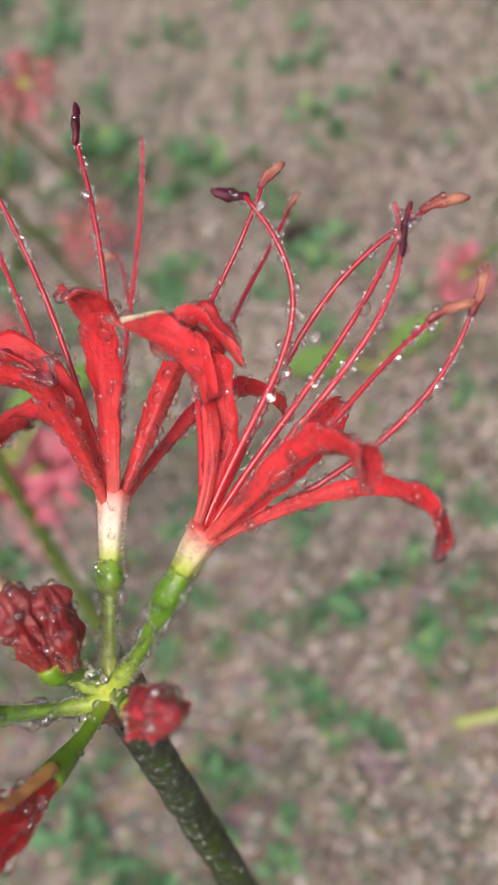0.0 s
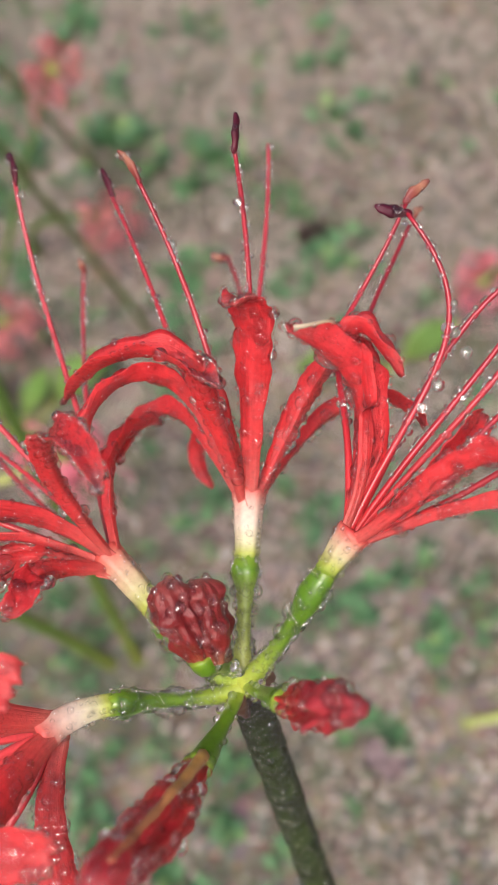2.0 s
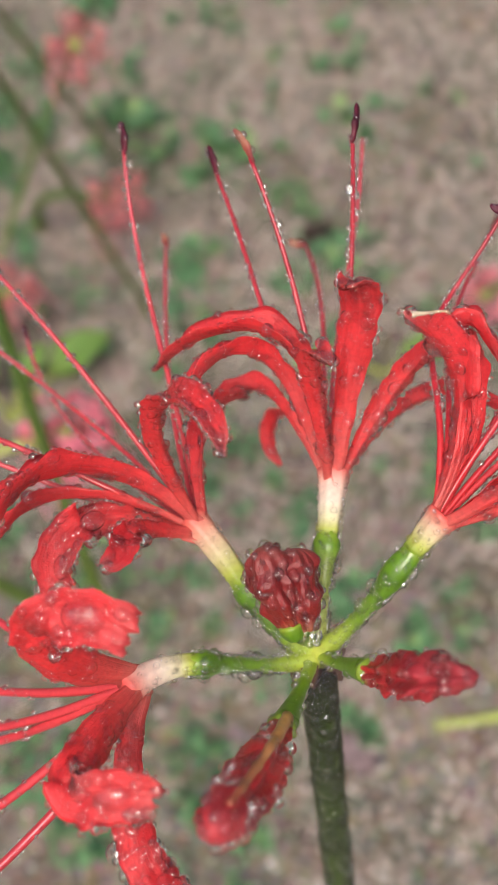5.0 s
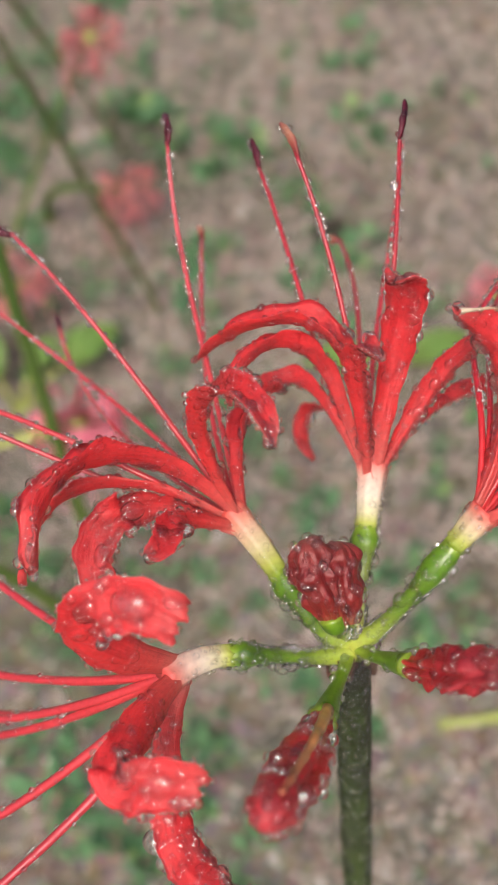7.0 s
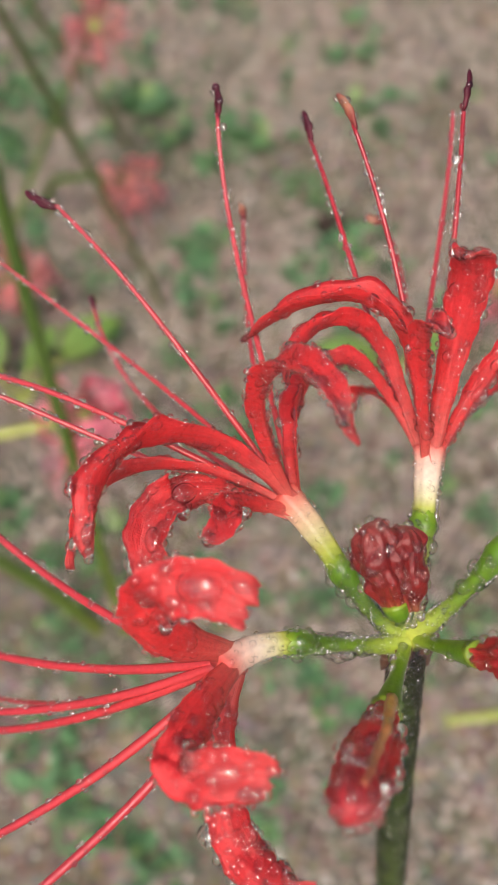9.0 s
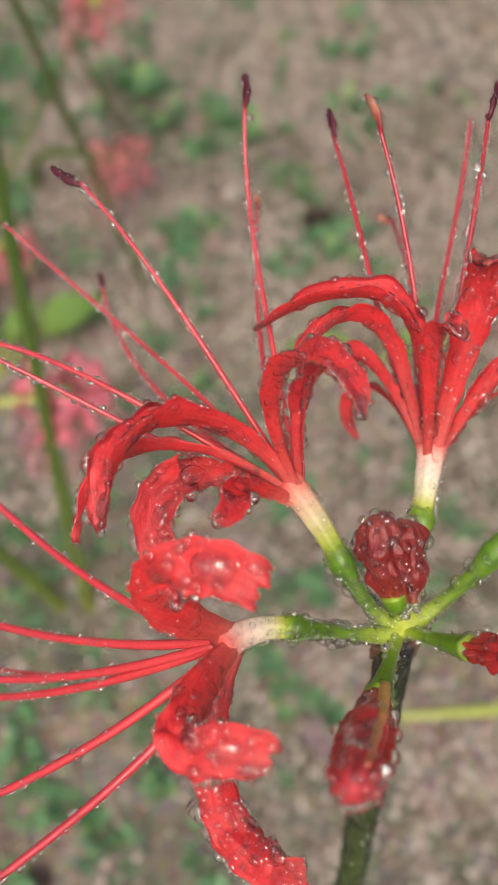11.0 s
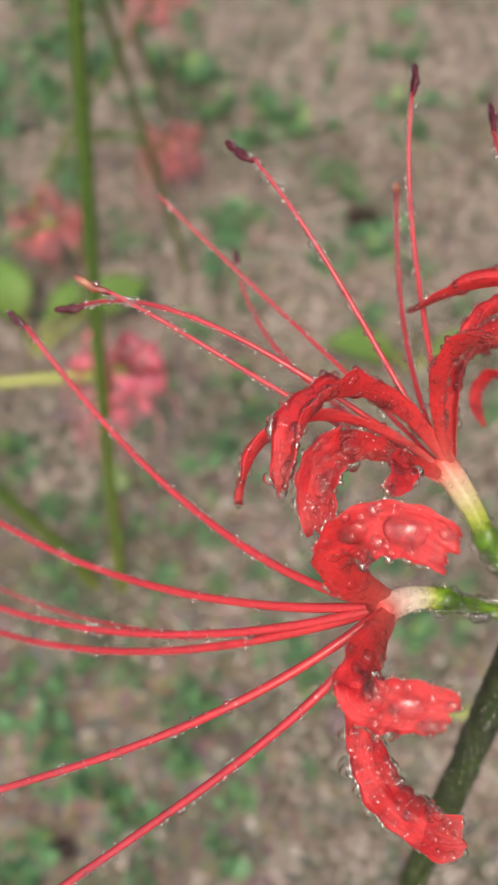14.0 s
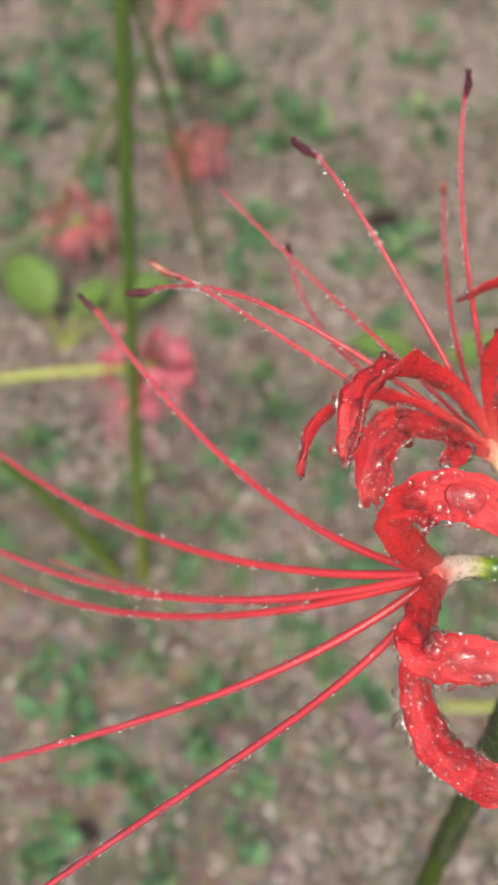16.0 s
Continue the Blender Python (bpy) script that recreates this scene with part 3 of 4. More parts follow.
def bud(plant, ctrl, start, radius, seed, lobes=6, wet=150, blunt=0.5, ribs=1, fold=0.17, reach=1.0, lump=0.35, mat=None, stalk=True, tilt=0.0):
    """A withered, folded flower on a short green pedicel; tilt: how far it nods from the way of its pedicel."""
    pts = bez(ctrl, 44, reach)
    k = int(44 * start)
    if tilt:
        mid, base, turn = sum(pts[k:], Vector()) / len(pts[k:]), pts[k].copy(), Matrix.Rotation(-radians(tilt), 3, 'X')
        pts[k:] = [mid + turn @ (p - mid) * 0.74 for p in pts[k:]]
        for i in range(k):
            pts[i] = pts[i] + (pts[k] - base) * (i / k) ** 2
    bm = bmesh.new()
    sweep(bm, pts[: k + 3], [0.0013 + 0.0011 * smoothstep(0.45, 1.0, i / (k + 2)) for i in range(k + 3)], 14, 0.06, seed, 3, 0.05)
    if stalk:
        part("pedicel", bm, M_pedicel, plant)
    else:
        bm.free()
    bead_line(pts[2 : k + 2], [0.0012 + 0.0009 * smoothstep(0.45, 1.0, i / k) for i in range(k)], 34, 0.0002, 0.0009, seed + 2, 0.3)
    body = pts[k:]
    n = len(body) - 1
    radii = []
    for i in range(n + 1):
        s = i / n
        radii.append(radius * (0.45 + 0.55 * smoothstep(0.0, 0.4, s)) * math.sqrt(max(0.03, 1 - max(0.0, (s - blunt) / (1 - blunt)) ** 2 * 0.9)) * (1 + 0.07 * math.sin(s * 13 + seed)))
    bm = bmesh.new()
    sweep(bm, body, radii, 64, lump, seed, lobes, fold, fade=True)
    ob = part("bud", bm, mat or M_bud, plant, "withered dark red flower bud")
    # pale midribs of the folded petals
    tan = tangents(body)
    r = random.Random(seed)
    for q in range(ribs):
        j = max(range(64), key=lambda a: (rings_co(ob, n // 2, a, 64) - body[n // 2]).normalized().dot(VIEW + Vector((0.4 * q - 0.2, 0, 0))))
        rib = [body[i] + (rings_co(ob, i, j, 64) - body[i]) * 0.985 for i in range(1, n - 1)]
        bm = bmesh.new()
        sweep(bm, rib, [0.001 * (1.1 - 0.5 * i / len(rib)) for i in range(len(rib))], 8, 0.2, seed)
        part("midrib", bm, M_rib, ob)
    for _ in range(wet):
        i, j = r.randrange(1, n + 1), r.randrange(64)
        p = rings_co(ob, i, j, 64)
        d = (p - body[i]).normalized()
        size = 0.0004 + 0.0008 * r.random() ** 1.8
        (beads if r.random() < 0.25 else lens).add(p + d * size * 0.25, size, d, 0.85)
    return ob


def rings_co(ob, i, j, sides):
    return ob.data.vertices[i * sides + j].co.copy()


def lily_scape(name, ctrl, radii, mat, plant, sides=16, label=""):
    pts = bez(ctrl, 60)
    bm = bmesh.new()
    rr = [radii[0] + (radii[1] - radii[0]) * i / 60 for i in range(61)]
    sweep(bm, pts, rr, sides, 0.05, 1.0)
    part(name, bm, mat, plant, label)
    return pts, rr


lily = thing("spider_lily", (0.0, 0.0, 0.0), "red spider lily umbel wet with rain on a dark scape", "flower")
J = Vector((0.0133, 0.0736, 0.4398))
foot = Vector((0.0, -0.015, -0.02))
pts, rr = lily_scape("scape", [foot, foot.lerp(J, 0.35) + Vector((0, -0.004, 0)), foot.lerp(J, 0.7), J - Vector((0.0, 0.0, 0.0015))], (0.0042, 0.003), M_scape, lily, 20, "dark green wet scape")
r = random.Random(77)
tan = tangents(pts)
for k in range(1500):
    i = 60 - int(20 * r.random() ** 1.6)
    d = Vector((r.gauss(0, 1), r.gauss(0, 1), r.gauss(0, 1)))
    d = (d - tan[i] * d.dot(tan[i])).normalized()
    size = 0.0007 + 0.0012 * r.random() ** 1.3
    lens.add(pts[i].lerp(pts[i - 1], r.random()) + d * (rr[i] - size * 0.05), size, d, 0.6)
bm = bmesh.new()
ball(bm, J - Vector((0, 0, 0.001)), 0.0036, 3, 0.9)
lay = bm.verts.layers.float.new("along")
for v in bm.verts:
    v.co += (v.co - J) * 0.25 * noise.noise(v.co * 500)
    v[lay] = 0.1
part("umbel_node", bm, M_pedicel, lily, "pale green node where the pedicels meet")
for k, (way, drop) in enumerate((((0.95, -0.3, 0.0), 0.015), ((-0.95, -0.35, 0.0), 0.013), ((0.25, 0.9, 0.0), 0.012), ((-0.3, -0.95, 0.0), 0.008))):
    w = Vector(way).normalized()
    c = [J + w * 0.0026 - Vector((0, 0, 0.0002)), J + w * 0.0042 - Vector((0, 0, drop * 0.35)), J + w * 0.0034 - Vector((0, 0, drop * 0.7)), J + w * 0.0048 - Vector((0, 0, drop))]
    bm = bmesh.new()
    sweep(bm, bez(c, 16), [0.0021 * (1 - 0.7 * (i / 16) ** 1.5) for i in range(17)], 12, 0.5, k * 3.0, 2, 0.45)
    part("bract", bm, M_bract, lily, "withered brown bract")

flower = flower_base(lily, [(0.0135, 0.0733, 0.4406), (0.0167, 0.0819, 0.4470), (0.0202, 0.0922, 0.4511), (0.0234, 0.1033, 0.4542)], 1, green=M_pedicel_pale)
stamen(flower, [(0.0233, 0.1033, 0.4539), (0.0302, 0.1231, 0.4640), (0.0359, 0.1395, 0.4772), (0.0377, 0.1499, 0.4954)], "dark", seed=24, way=(0.31, 0.79, 0.54), length=0.0075)
stamen(flower, [(0.0234, 0.1031, 0.4543), (0.0259, 0.1301, 0.4530), (0.0393, 0.1539, 0.4578), (0.0460, 0.1806, 0.4687)], None, seed=20, name="style", pink=True)
stamen(flower, [(0.0227, 0.1031, 0.4546), (0.0237, 0.1214, 0.4660), (0.0228, 0.1398, 0.4778), (0.0184, 0.1560, 0.4896)], "orange", seed=23, way=(-0.33, 0.78, 0.53), length=0.0078)
stamen(flower, [(0.0232, 0.1032, 0.4546), (0.0155, 0.1246, 0.4617), (0.0157, 0.1454, 0.4710), (0.0113, 0.1651, 0.4803)], "dark", seed=22, way=(-0.10, 0.83, 0.56), length=0.0066)
stamen(flower, [(0.0227, 0.1035, 0.4542), (0.0244, 0.1305, 0.4457), (0.0338, 0.1549, 0.4428), (0.0304, 0.1774, 0.4418)], "orange", seed=25, way=(-0.91, 0.34, 0.23), length=0.005)
petal(flower, [(0.0233, 0.1034, 0.4539), (0.0277, 0.1128, 0.4655), (0.0314, 0.1194, 0.4770), (0.0344, 0.1215, 0.4869), (0.0335, 0.1198, 0.4923), (0.0272, 0.1162, 0.4903)], seed=11, width=0.008, cup=0.18, wet=70, taper=0.22, drops=((0.3, 0.2, 0.0011), (0.55, -0.5, 0.0013), (0.55, 0.5, 0.0013), (0.85, 0.5, 0.0012), (0.4, 0.4, 0.0009)), reach=0.9, crumple=1.4)
petal(flower, [(0.0243, 0.1027, 0.4537), (0.0304, 0.1083, 0.4575), (0.0356, 0.1129, 0.4623), (0.0411, 0.1145, 0.4680), (0.0460, 0.1141, 0.4750)], seed=12, hang=9, width=0.0046, cup=0.6, wet=60, drops=((0.4, -0.2, 0.0016), (0.62, 0.1, 0.0013)), crumple=1.4)
petal(flower, [(0.0244, 0.1024, 0.4528), (0.0330, 0.1148, 0.4488), (0.0422, 0.1235, 0.4475), (0.0509, 0.1245, 0.4494), (0.0562, 0.1164, 0.4541), (0.0584, 0.1030, 0.4602)], seed=13, hang=9, width=0.0042, cup=0.5, wet=60, drops=((0.4, 0.4, 0.0013),), crumple=1.4)
petal(flower, [(0.0225, 0.1042, 0.4542), (0.0219, 0.1183, 0.4637), (0.0237, 0.1214, 0.4765), (0.0151, 0.1221, 0.4847), (0.0033, 0.1254, 0.4787), (-0.0084, 0.1304, 0.4619)], seed=14, hang=9, width=0.0062, cup=0.55, wet=70, drops=((0.42, -0.1, 0.0021), (0.72, 0.1, 0.0016), (0.57, 0.9, 0.0014), (0.6, 0.2, 0.0012), (0.3, -0.2, 0.0012)), crumple=1.4, taper=0.55)
petal(flower, [(0.0221, 0.1038, 0.4541), (0.0184, 0.1181, 0.4605), (0.0191, 0.1252, 0.4683), (0.0111, 0.1240, 0.4757), (0.0006, 0.1196, 0.4791), (-0.0025, 0.1106, 0.4723)], seed=15, hang=9, width=0.0052, cup=0.55, wet=70, drops=((0.7, 0.0, 0.0013), (0.8, 0.2, 0.0011)), crumple=1.4, taper=0.4)
petal(flower, [(0.0219, 0.1034, 0.4543), (0.0175, 0.1172, 0.4607), (0.0143, 0.1276, 0.4597), (0.0086, 0.1306, 0.4538), (0.0023, 0.1256, 0.4526), (0.0002, 0.1151, 0.4588)], seed=16, hang=9, width=0.0048, cup=0.5, wet=60, drops=((0.7, 0.5, 0.001),), crumple=1.4)
petal(flower, [(0.0218, 0.1037, 0.4529), (0.0217, 0.1255, 0.4450), (0.0177, 0.1365, 0.4395), (0.0086, 0.1327, 0.4337), (0.0139, 0.1229, 0.4288)], seed=17, width=0.004, wet=15, crumple=1.4)
petal(flower, [(0.0231, 0.1040, 0.4550), (0.0226, 0.1063, 0.4638), (0.0221, 0.1085, 0.4738), (0.0209, 0.1111, 0.4828), (0.0214, 0.1099, 0.4881), (0.0244, 0.1052, 0.4861)], seed=18, width=0.0046, wet=50, cup=0.4, drops=((0.5, 0.0, 0.0011), (0.97, 0.0, 0.0015)), crumple=1.4)
flower = flower_base(lily, [(0.0136, 0.0723, 0.4400), (0.0241, 0.0736, 0.4489), (0.0310, 0.0801, 0.4570), (0.0403, 0.0848, 0.4621)], 2, 0.62, 0.11, M_tube_green)
stamen(flower, [(0.0405, 0.0852, 0.4619), (0.0528, 0.1000, 0.4704), (0.0676, 0.1054, 0.4765), (0.0696, 0.1116, 0.4836), (0.0630, 0.1259, 0.4916)], "dark", seed=41, way=(-0.88, 0.35, 0.32), length=0.0066)
stamen(flower, [(0.0405, 0.0850, 0.4626), (0.0499, 0.1107, 0.4717), (0.0402, 0.1241, 0.4675), (0.0496, 0.1266, 0.4619), (0.0669, 0.1410, 0.4796)], "orange", seed=42, way=(0.89, 0.41, 0.22), length=0.0066)
stamen(flower, [(0.0404, 0.0849, 0.4627), (0.0499, 0.1049, 0.4700), (0.0469, 0.1238, 0.4643), (0.0563, 0.1375, 0.4535), (0.0713, 0.1582, 0.4561)], "orange", seed=43, way=(0.78, 0.54, 0.32), length=0.005)
stamen(flower, [(0.0408, 0.0848, 0.4619), (0.0579, 0.1039, 0.4657), (0.0666, 0.1181, 0.4751), (0.0907, 0.1168, 0.4843)], "orange", seed=44, way=(1.00, 0.02, -0.07), length=0.0085)
stamen(flower, [(0.0410, 0.0843, 0.4620), (0.0547, 0.0980, 0.4655), (0.0717, 0.1033, 0.4722), (0.0871, 0.1129, 0.4893)], "dark", seed=45, way=(-0.46, -0.74, -0.49), length=0.0088)
stamen(flower, [(0.0408, 0.0843, 0.4617), (0.0587, 0.0976, 0.4636), (0.0758, 0.1055, 0.4687), (0.0868, 0.1092, 0.4774), (0.0851, 0.1151, 0.4897)], None, seed=40, name="style", pink=True, thick=0.00062)
stamen(flower, [(0.0405, 0.0844, 0.4614), (0.0570, 0.0893, 0.4597), (0.0693, 0.0982, 0.4691), (0.0854, 0.0986, 0.4794)], "orange", seed=46, way=(1.00, 0.08, -0.03), length=0.0085)
stamen(flower, [(0.0404, 0.0840, 0.4614), (0.0635, 0.0858, 0.4621), (0.0820, 0.0898, 0.4653), (0.0924, 0.1020, 0.4741)], "orange", seed=47, way=(0.56, 0.69, 0.45), length=0.0095)
petal(flower, [(0.0404, 0.0855, 0.4620), (0.0465, 0.0964, 0.4679), (0.0505, 0.1036, 0.4738), (0.0466, 0.1065, 0.4813), (0.0383, 0.1077, 0.4915)], seed=21, width=0.0077, face=(-0.75, -0.4, 0.5), wet=90, cup=0.6, drops=((0.8, 0.1, 0.002), (0.55, 0.3, 0.0015), (0.65, -0.3, 0.0012)), crumple=1.4, margin=0)
petal(flower, [(0.0413, 0.0848, 0.4624), (0.0527, 0.0950, 0.4712), (0.0497, 0.1056, 0.4801), (0.0448, 0.1133, 0.4869), (0.0508, 0.1126, 0.4877), (0.0541, 0.1016, 0.4800)], seed=22, width=0.0058, wet=60, drops=((0.97, 0.0, 0.0013),), crumple=1.4, cup=0.5)
petal(flower, [(0.0405, 0.0839, 0.4624), (0.0522, 0.0810, 0.4719), (0.0592, 0.0846, 0.4800), (0.0648, 0.0835, 0.4831), (0.0700, 0.0745, 0.4834), (0.0654, 0.0657, 0.4877)], seed=23, width=0.0057, wet=90, taper=0.3, drops=((0.35, 0.0, 0.0018), (0.6, 0.3, 0.0012)), crumple=1.4, cup=0.5, reach=0.93)
petal(flower, [(0.0406, 0.0836, 0.4615), (0.0548, 0.0838, 0.4648), (0.0670, 0.0824, 0.4679), (0.0757, 0.0767, 0.4698), (0.0783, 0.0688, 0.4716), (0.0730, 0.0616, 0.4737)], seed=24, width=0.0043, cup=0.45, wet=80, crumple=1.4, taper=0.55)
petal(flower, [(0.0407, 0.0840, 0.4622), (0.0523, 0.0875, 0.4674), (0.0625, 0.0919, 0.4675), (0.0678, 0.1005, 0.4636)], seed=26, width=0.006, crumple=1.4, cup=0.5)
flower = flower_base(lily, [(0.0126, 0.0731, 0.4396), (0.0046, 0.0739, 0.4448), (0.0032, 0.0856, 0.4508), (-0.0058, 0.0984, 0.4541)], 3, mat=M_tube_green)
stamen(flower, [(-0.0058, 0.0988, 0.4531), (-0.0045, 0.1266, 0.4593), (-0.0096, 0.1499, 0.4705), (-0.0066, 0.1694, 0.4865)], "dark", seed=61, pink=True, way=(0.05, 0.83, 0.56), length=0.007)
stamen(flower, [(-0.0065, 0.0984, 0.4543), (-0.0087, 0.1226, 0.4484), (-0.0071, 0.1494, 0.4497), (-0.0032, 0.1768, 0.4506)], "orange", seed=62, pink=True, way=(-0.12, 0.84, 0.53), length=0.004)
stamen(flower, [(-0.0051, 0.0992, 0.4531), (-0.0171, 0.1208, 0.4614), (-0.0277, 0.1380, 0.4764), (-0.0409, 0.1544, 0.4823)], "dark", seed=63, pink=True, way=(-0.82, 0.51, 0.27), length=0.0078)
stamen(flower, [(-0.0058, 0.0984, 0.4539), (-0.0181, 0.1251, 0.4457), (-0.0384, 0.1470, 0.4485), (-0.0613, 0.1688, 0.4592)], None, seed=60, name="style", pink=True, thick=0.0005)
stamen(flower, [(-0.0061, 0.0977, 0.4530), (-0.0212, 0.1233, 0.4335), (-0.0396, 0.1471, 0.4277), (-0.0424, 0.1704, 0.4344)], "dark", seed=64, pink=True, way=(-0.15, 0.84, 0.53), length=0.004)
stamen(flower, [(-0.0062, 0.0979, 0.4543), (-0.0355, 0.1126, 0.4689), (-0.0587, 0.1302, 0.4731), (-0.0773, 0.1366, 0.4585)], "dark", seed=65, pink=True, way=(-0.99, -0.07, -0.11), length=0.0072)
stamen(flower, [(-0.0060, 0.0981, 0.4538), (-0.0289, 0.1070, 0.4541), (-0.0481, 0.1203, 0.4628), (-0.0711, 0.1289, 0.4719)], "orange", seed=66, pink=True, way=(-0.90, 0.40, 0.20), length=0.008)
petal(flower, [(-0.0045, 0.0987, 0.4540), (-0.0092, 0.1055, 0.4690), (-0.0114, 0.1068, 0.4816), (-0.0047, 0.1043, 0.4907), (0.0035, 0.0985, 0.4945), (0.0036, 0.0872, 0.4913)], seed=31, width=0.0054, wet=90, cup=0.55, taper=0.35, drops=((0.85, 0.1, 0.0013), (0.95, 0.2, 0.001)), crumple=1.0, wave=0.06)
petal(flower, [(-0.0037, 0.0980, 0.4548), (-0.0032, 0.1071, 0.4600), (-0.0020, 0.1160, 0.4618), (0.0020, 0.1226, 0.4595), (0.0091, 0.1251, 0.4545)], seed=36, width=0.005, wet=60, crumple=1.4, wave=0.07, cup=0.5)
petal(flower, [(-0.0066, 0.0979, 0.4537), (-0.0127, 0.1048, 0.4647), (-0.0231, 0.1050, 0.4741), (-0.0328, 0.0997, 0.4815), (-0.0380, 0.0904, 0.4826), (-0.0392, 0.0812, 0.4742)], seed=32, hang=8, width=0.0074, wet=120, cup=0.5, taper=0.2, drops=((0.6, 0.0, 0.0017), (0.7, 0.0, 0.0022), (0.84, 0.1, 0.0019), (0.97, -0.6, 0.0016)), crumple=1.5, wave=0.08, ragged=0.13, claw=0.42)
petal(flower, [(-0.0078, 0.0984, 0.4538), (-0.0200, 0.1069, 0.4621), (-0.0343, 0.1076, 0.4645), (-0.0451, 0.1008, 0.4619), (-0.0460, 0.0887, 0.4562)], seed=33, width=0.005, wet=70, cup=0.4, drops=((0.93, 0.0, 0.0012), (0.55, 1.0, 0.0018), (0.55, -1.0, 0.0016)), crumple=1.5, wave=0.08, ragged=0.13)
petal(flower, [(-0.0069, 0.0977, 0.4524), (-0.0157, 0.1022, 0.4552), (-0.0242, 0.1023, 0.4592), (-0.0305, 0.0980, 0.4617), (-0.0328, 0.0909, 0.4597), (-0.0305, 0.0838, 0.4539)], seed=34, hang=8, width=0.0082, wet=110, face=(-0.3, -0.5, 0.8), cup=0.4, taper=0.1, drops=((0.45, 0.0, 0.0019), (0.8, 0.1, 0.0017)), crumple=2.4, wave=0.1, ragged=0.13, claw=0.42)
petal(flower, [(-0.0071, 0.0974, 0.4531), (-0.0167, 0.0956, 0.4614), (-0.0176, 0.0918, 0.4676), (-0.0146, 0.0853, 0.4688), (-0.0204, 0.0833, 0.4695)], seed=35, width=0.0055, wet=40, face=(0.0, -0.5, 0.85), crumple=3.0, wave=0.05)
flower = flower_base(lily, [(0.0131, 0.0718, 0.4391), (-0.0006, 0.0693, 0.4423), (-0.0110, 0.0752, 0.4497), (-0.0217, 0.0669, 0.4525)], 4)
stamen(flower, [(-0.0220, 0.0663, 0.4517), (-0.0433, 0.0840, 0.4324), (-0.0677, 0.1099, 0.4335), (-0.0911, 0.1397, 0.4484)], "dark", seed=81, pink=True, thick=0.00086, way=(-0.74, 0.59, 0.33), length=0.006)
stamen(flower, [(-0.0217, 0.0675, 0.4527), (-0.0507, 0.0766, 0.4314), (-0.0787, 0.0920, 0.4170), (-0.1066, 0.1151, 0.4094)], "dark", seed=82, reach=1.22, pink=True, thick=0.00086)
stamen(flower, [(-0.0216, 0.0662, 0.4521), (-0.0507, 0.0692, 0.4318), (-0.0787, 0.0783, 0.4152), (-0.1061, 0.0946, 0.4025)], "dark", seed=83, reach=1.22, pink=True, thick=0.00086)
stamen(flower, [(-0.0216, 0.0663, 0.4523), (-0.0508, 0.0675, 0.4290), (-0.0801, 0.0756, 0.4088), (-0.1077, 0.0926, 0.3921)], "dark", seed=84, reach=1.22, pink=True, thick=0.00086)
stamen(flower, [(-0.0217, 0.0664, 0.4523), (-0.0494, 0.0721, 0.4198), (-0.0788, 0.0889, 0.3937), (-0.1098, 0.1124, 0.3720)], None, seed=80, name="style", pink=True, thick=0.00062, reach=1.0)
stamen(flower, [(-0.0213, 0.0658, 0.4526), (-0.0452, 0.0527, 0.4396), (-0.0720, 0.0500, 0.4266), (-0.1002, 0.0470, 0.4132)], "dark", seed=85, reach=1.25, pink=True, thick=0.00086)
stamen(flower, [(-0.0212, 0.0670, 0.4515), (-0.0305, 0.0536, 0.4404), (-0.0530, 0.0411, 0.4395), (-0.0786, 0.0248, 0.4408)], "dark", seed=86, reach=1.25, pink=True, thick=0.00086)
petal(flower, [(-0.0219, 0.0662, 0.4528), (-0.0309, 0.0660, 0.4660), (-0.0361, 0.0675, 0.4755), (-0.0319, 0.0707, 0.4827), (-0.0229, 0.0704, 0.4857), (-0.0141, 0.0637, 0.4818)], seed=41, width=0.0088, face=(0.0, -0.55, 0.83), wet=70, cup=0.2, taper=0.0, drops=((0.84, 0.0, 0.0026), (0.6, 0.1, 0.0022), (0.97, 0.5, 0.0011), (0.7, 0.6, 0.001)), crumple=3.2, wave=0.1, ragged=0.13, claw=0.75)
petal(flower, [(-0.0223, 0.0662, 0.4522), (-0.0266, 0.0567, 0.4623), (-0.0306, 0.0475, 0.4667), (-0.0325, 0.0438, 0.4678), (-0.0260, 0.0456, 0.4689), (-0.0147, 0.0429, 0.4695)], seed=42, width=0.0084, face=(0.0, -0.55, 0.83), wet=70, cup=0.2, taper=0.0, drops=((0.85, 0.0, 0.0022), (0.68, 0.2, 0.0016), (0.95, -0.6, 0.0014), (0.35, 0.0, 0.0014), (0.98, 0.2, 0.0012)), crumple=3.2, wave=0.1, ragged=0.13, claw=0.65)
petal(flower, [(-0.0215, 0.0669, 0.4512), (-0.0271, 0.0568, 0.4443), (-0.0271, 0.0414, 0.4380), (-0.0218, 0.0318, 0.4393), (-0.0113, 0.0286, 0.4476)], seed=43, hang=8, width=0.0078, face=(0.1, -0.45, 0.85), wet=130, taper=-0.12, drops=((0.5, -0.95, 0.0023), (0.4, -0.95, 0.0014), (0.55, 0.9, 0.0013), (0.63, 0.95, 0.0011), (0.72, 0.9, 0.0013), (0.8, 0.8, 0.0012), (0.88, 0.5, 0.0011), (0.9, -0.4, 0.001), (0.93, 0.1, 0.0009)), crumple=3.0, wave=0.13, ragged=0.13, claw=0.5)
bud(lily, [(0.0131, 0.0737, 0.4395), (0.0079, 0.0763, 0.4592), (0.0062, 0.0765, 0.4795)], 0.4, 0.0038, 31, lobes=6, wet=110, ribs=0, blunt=0.8, fold=0.16, reach=0.86, lump=0.3, mat=M_bud_dark, tilt=42)
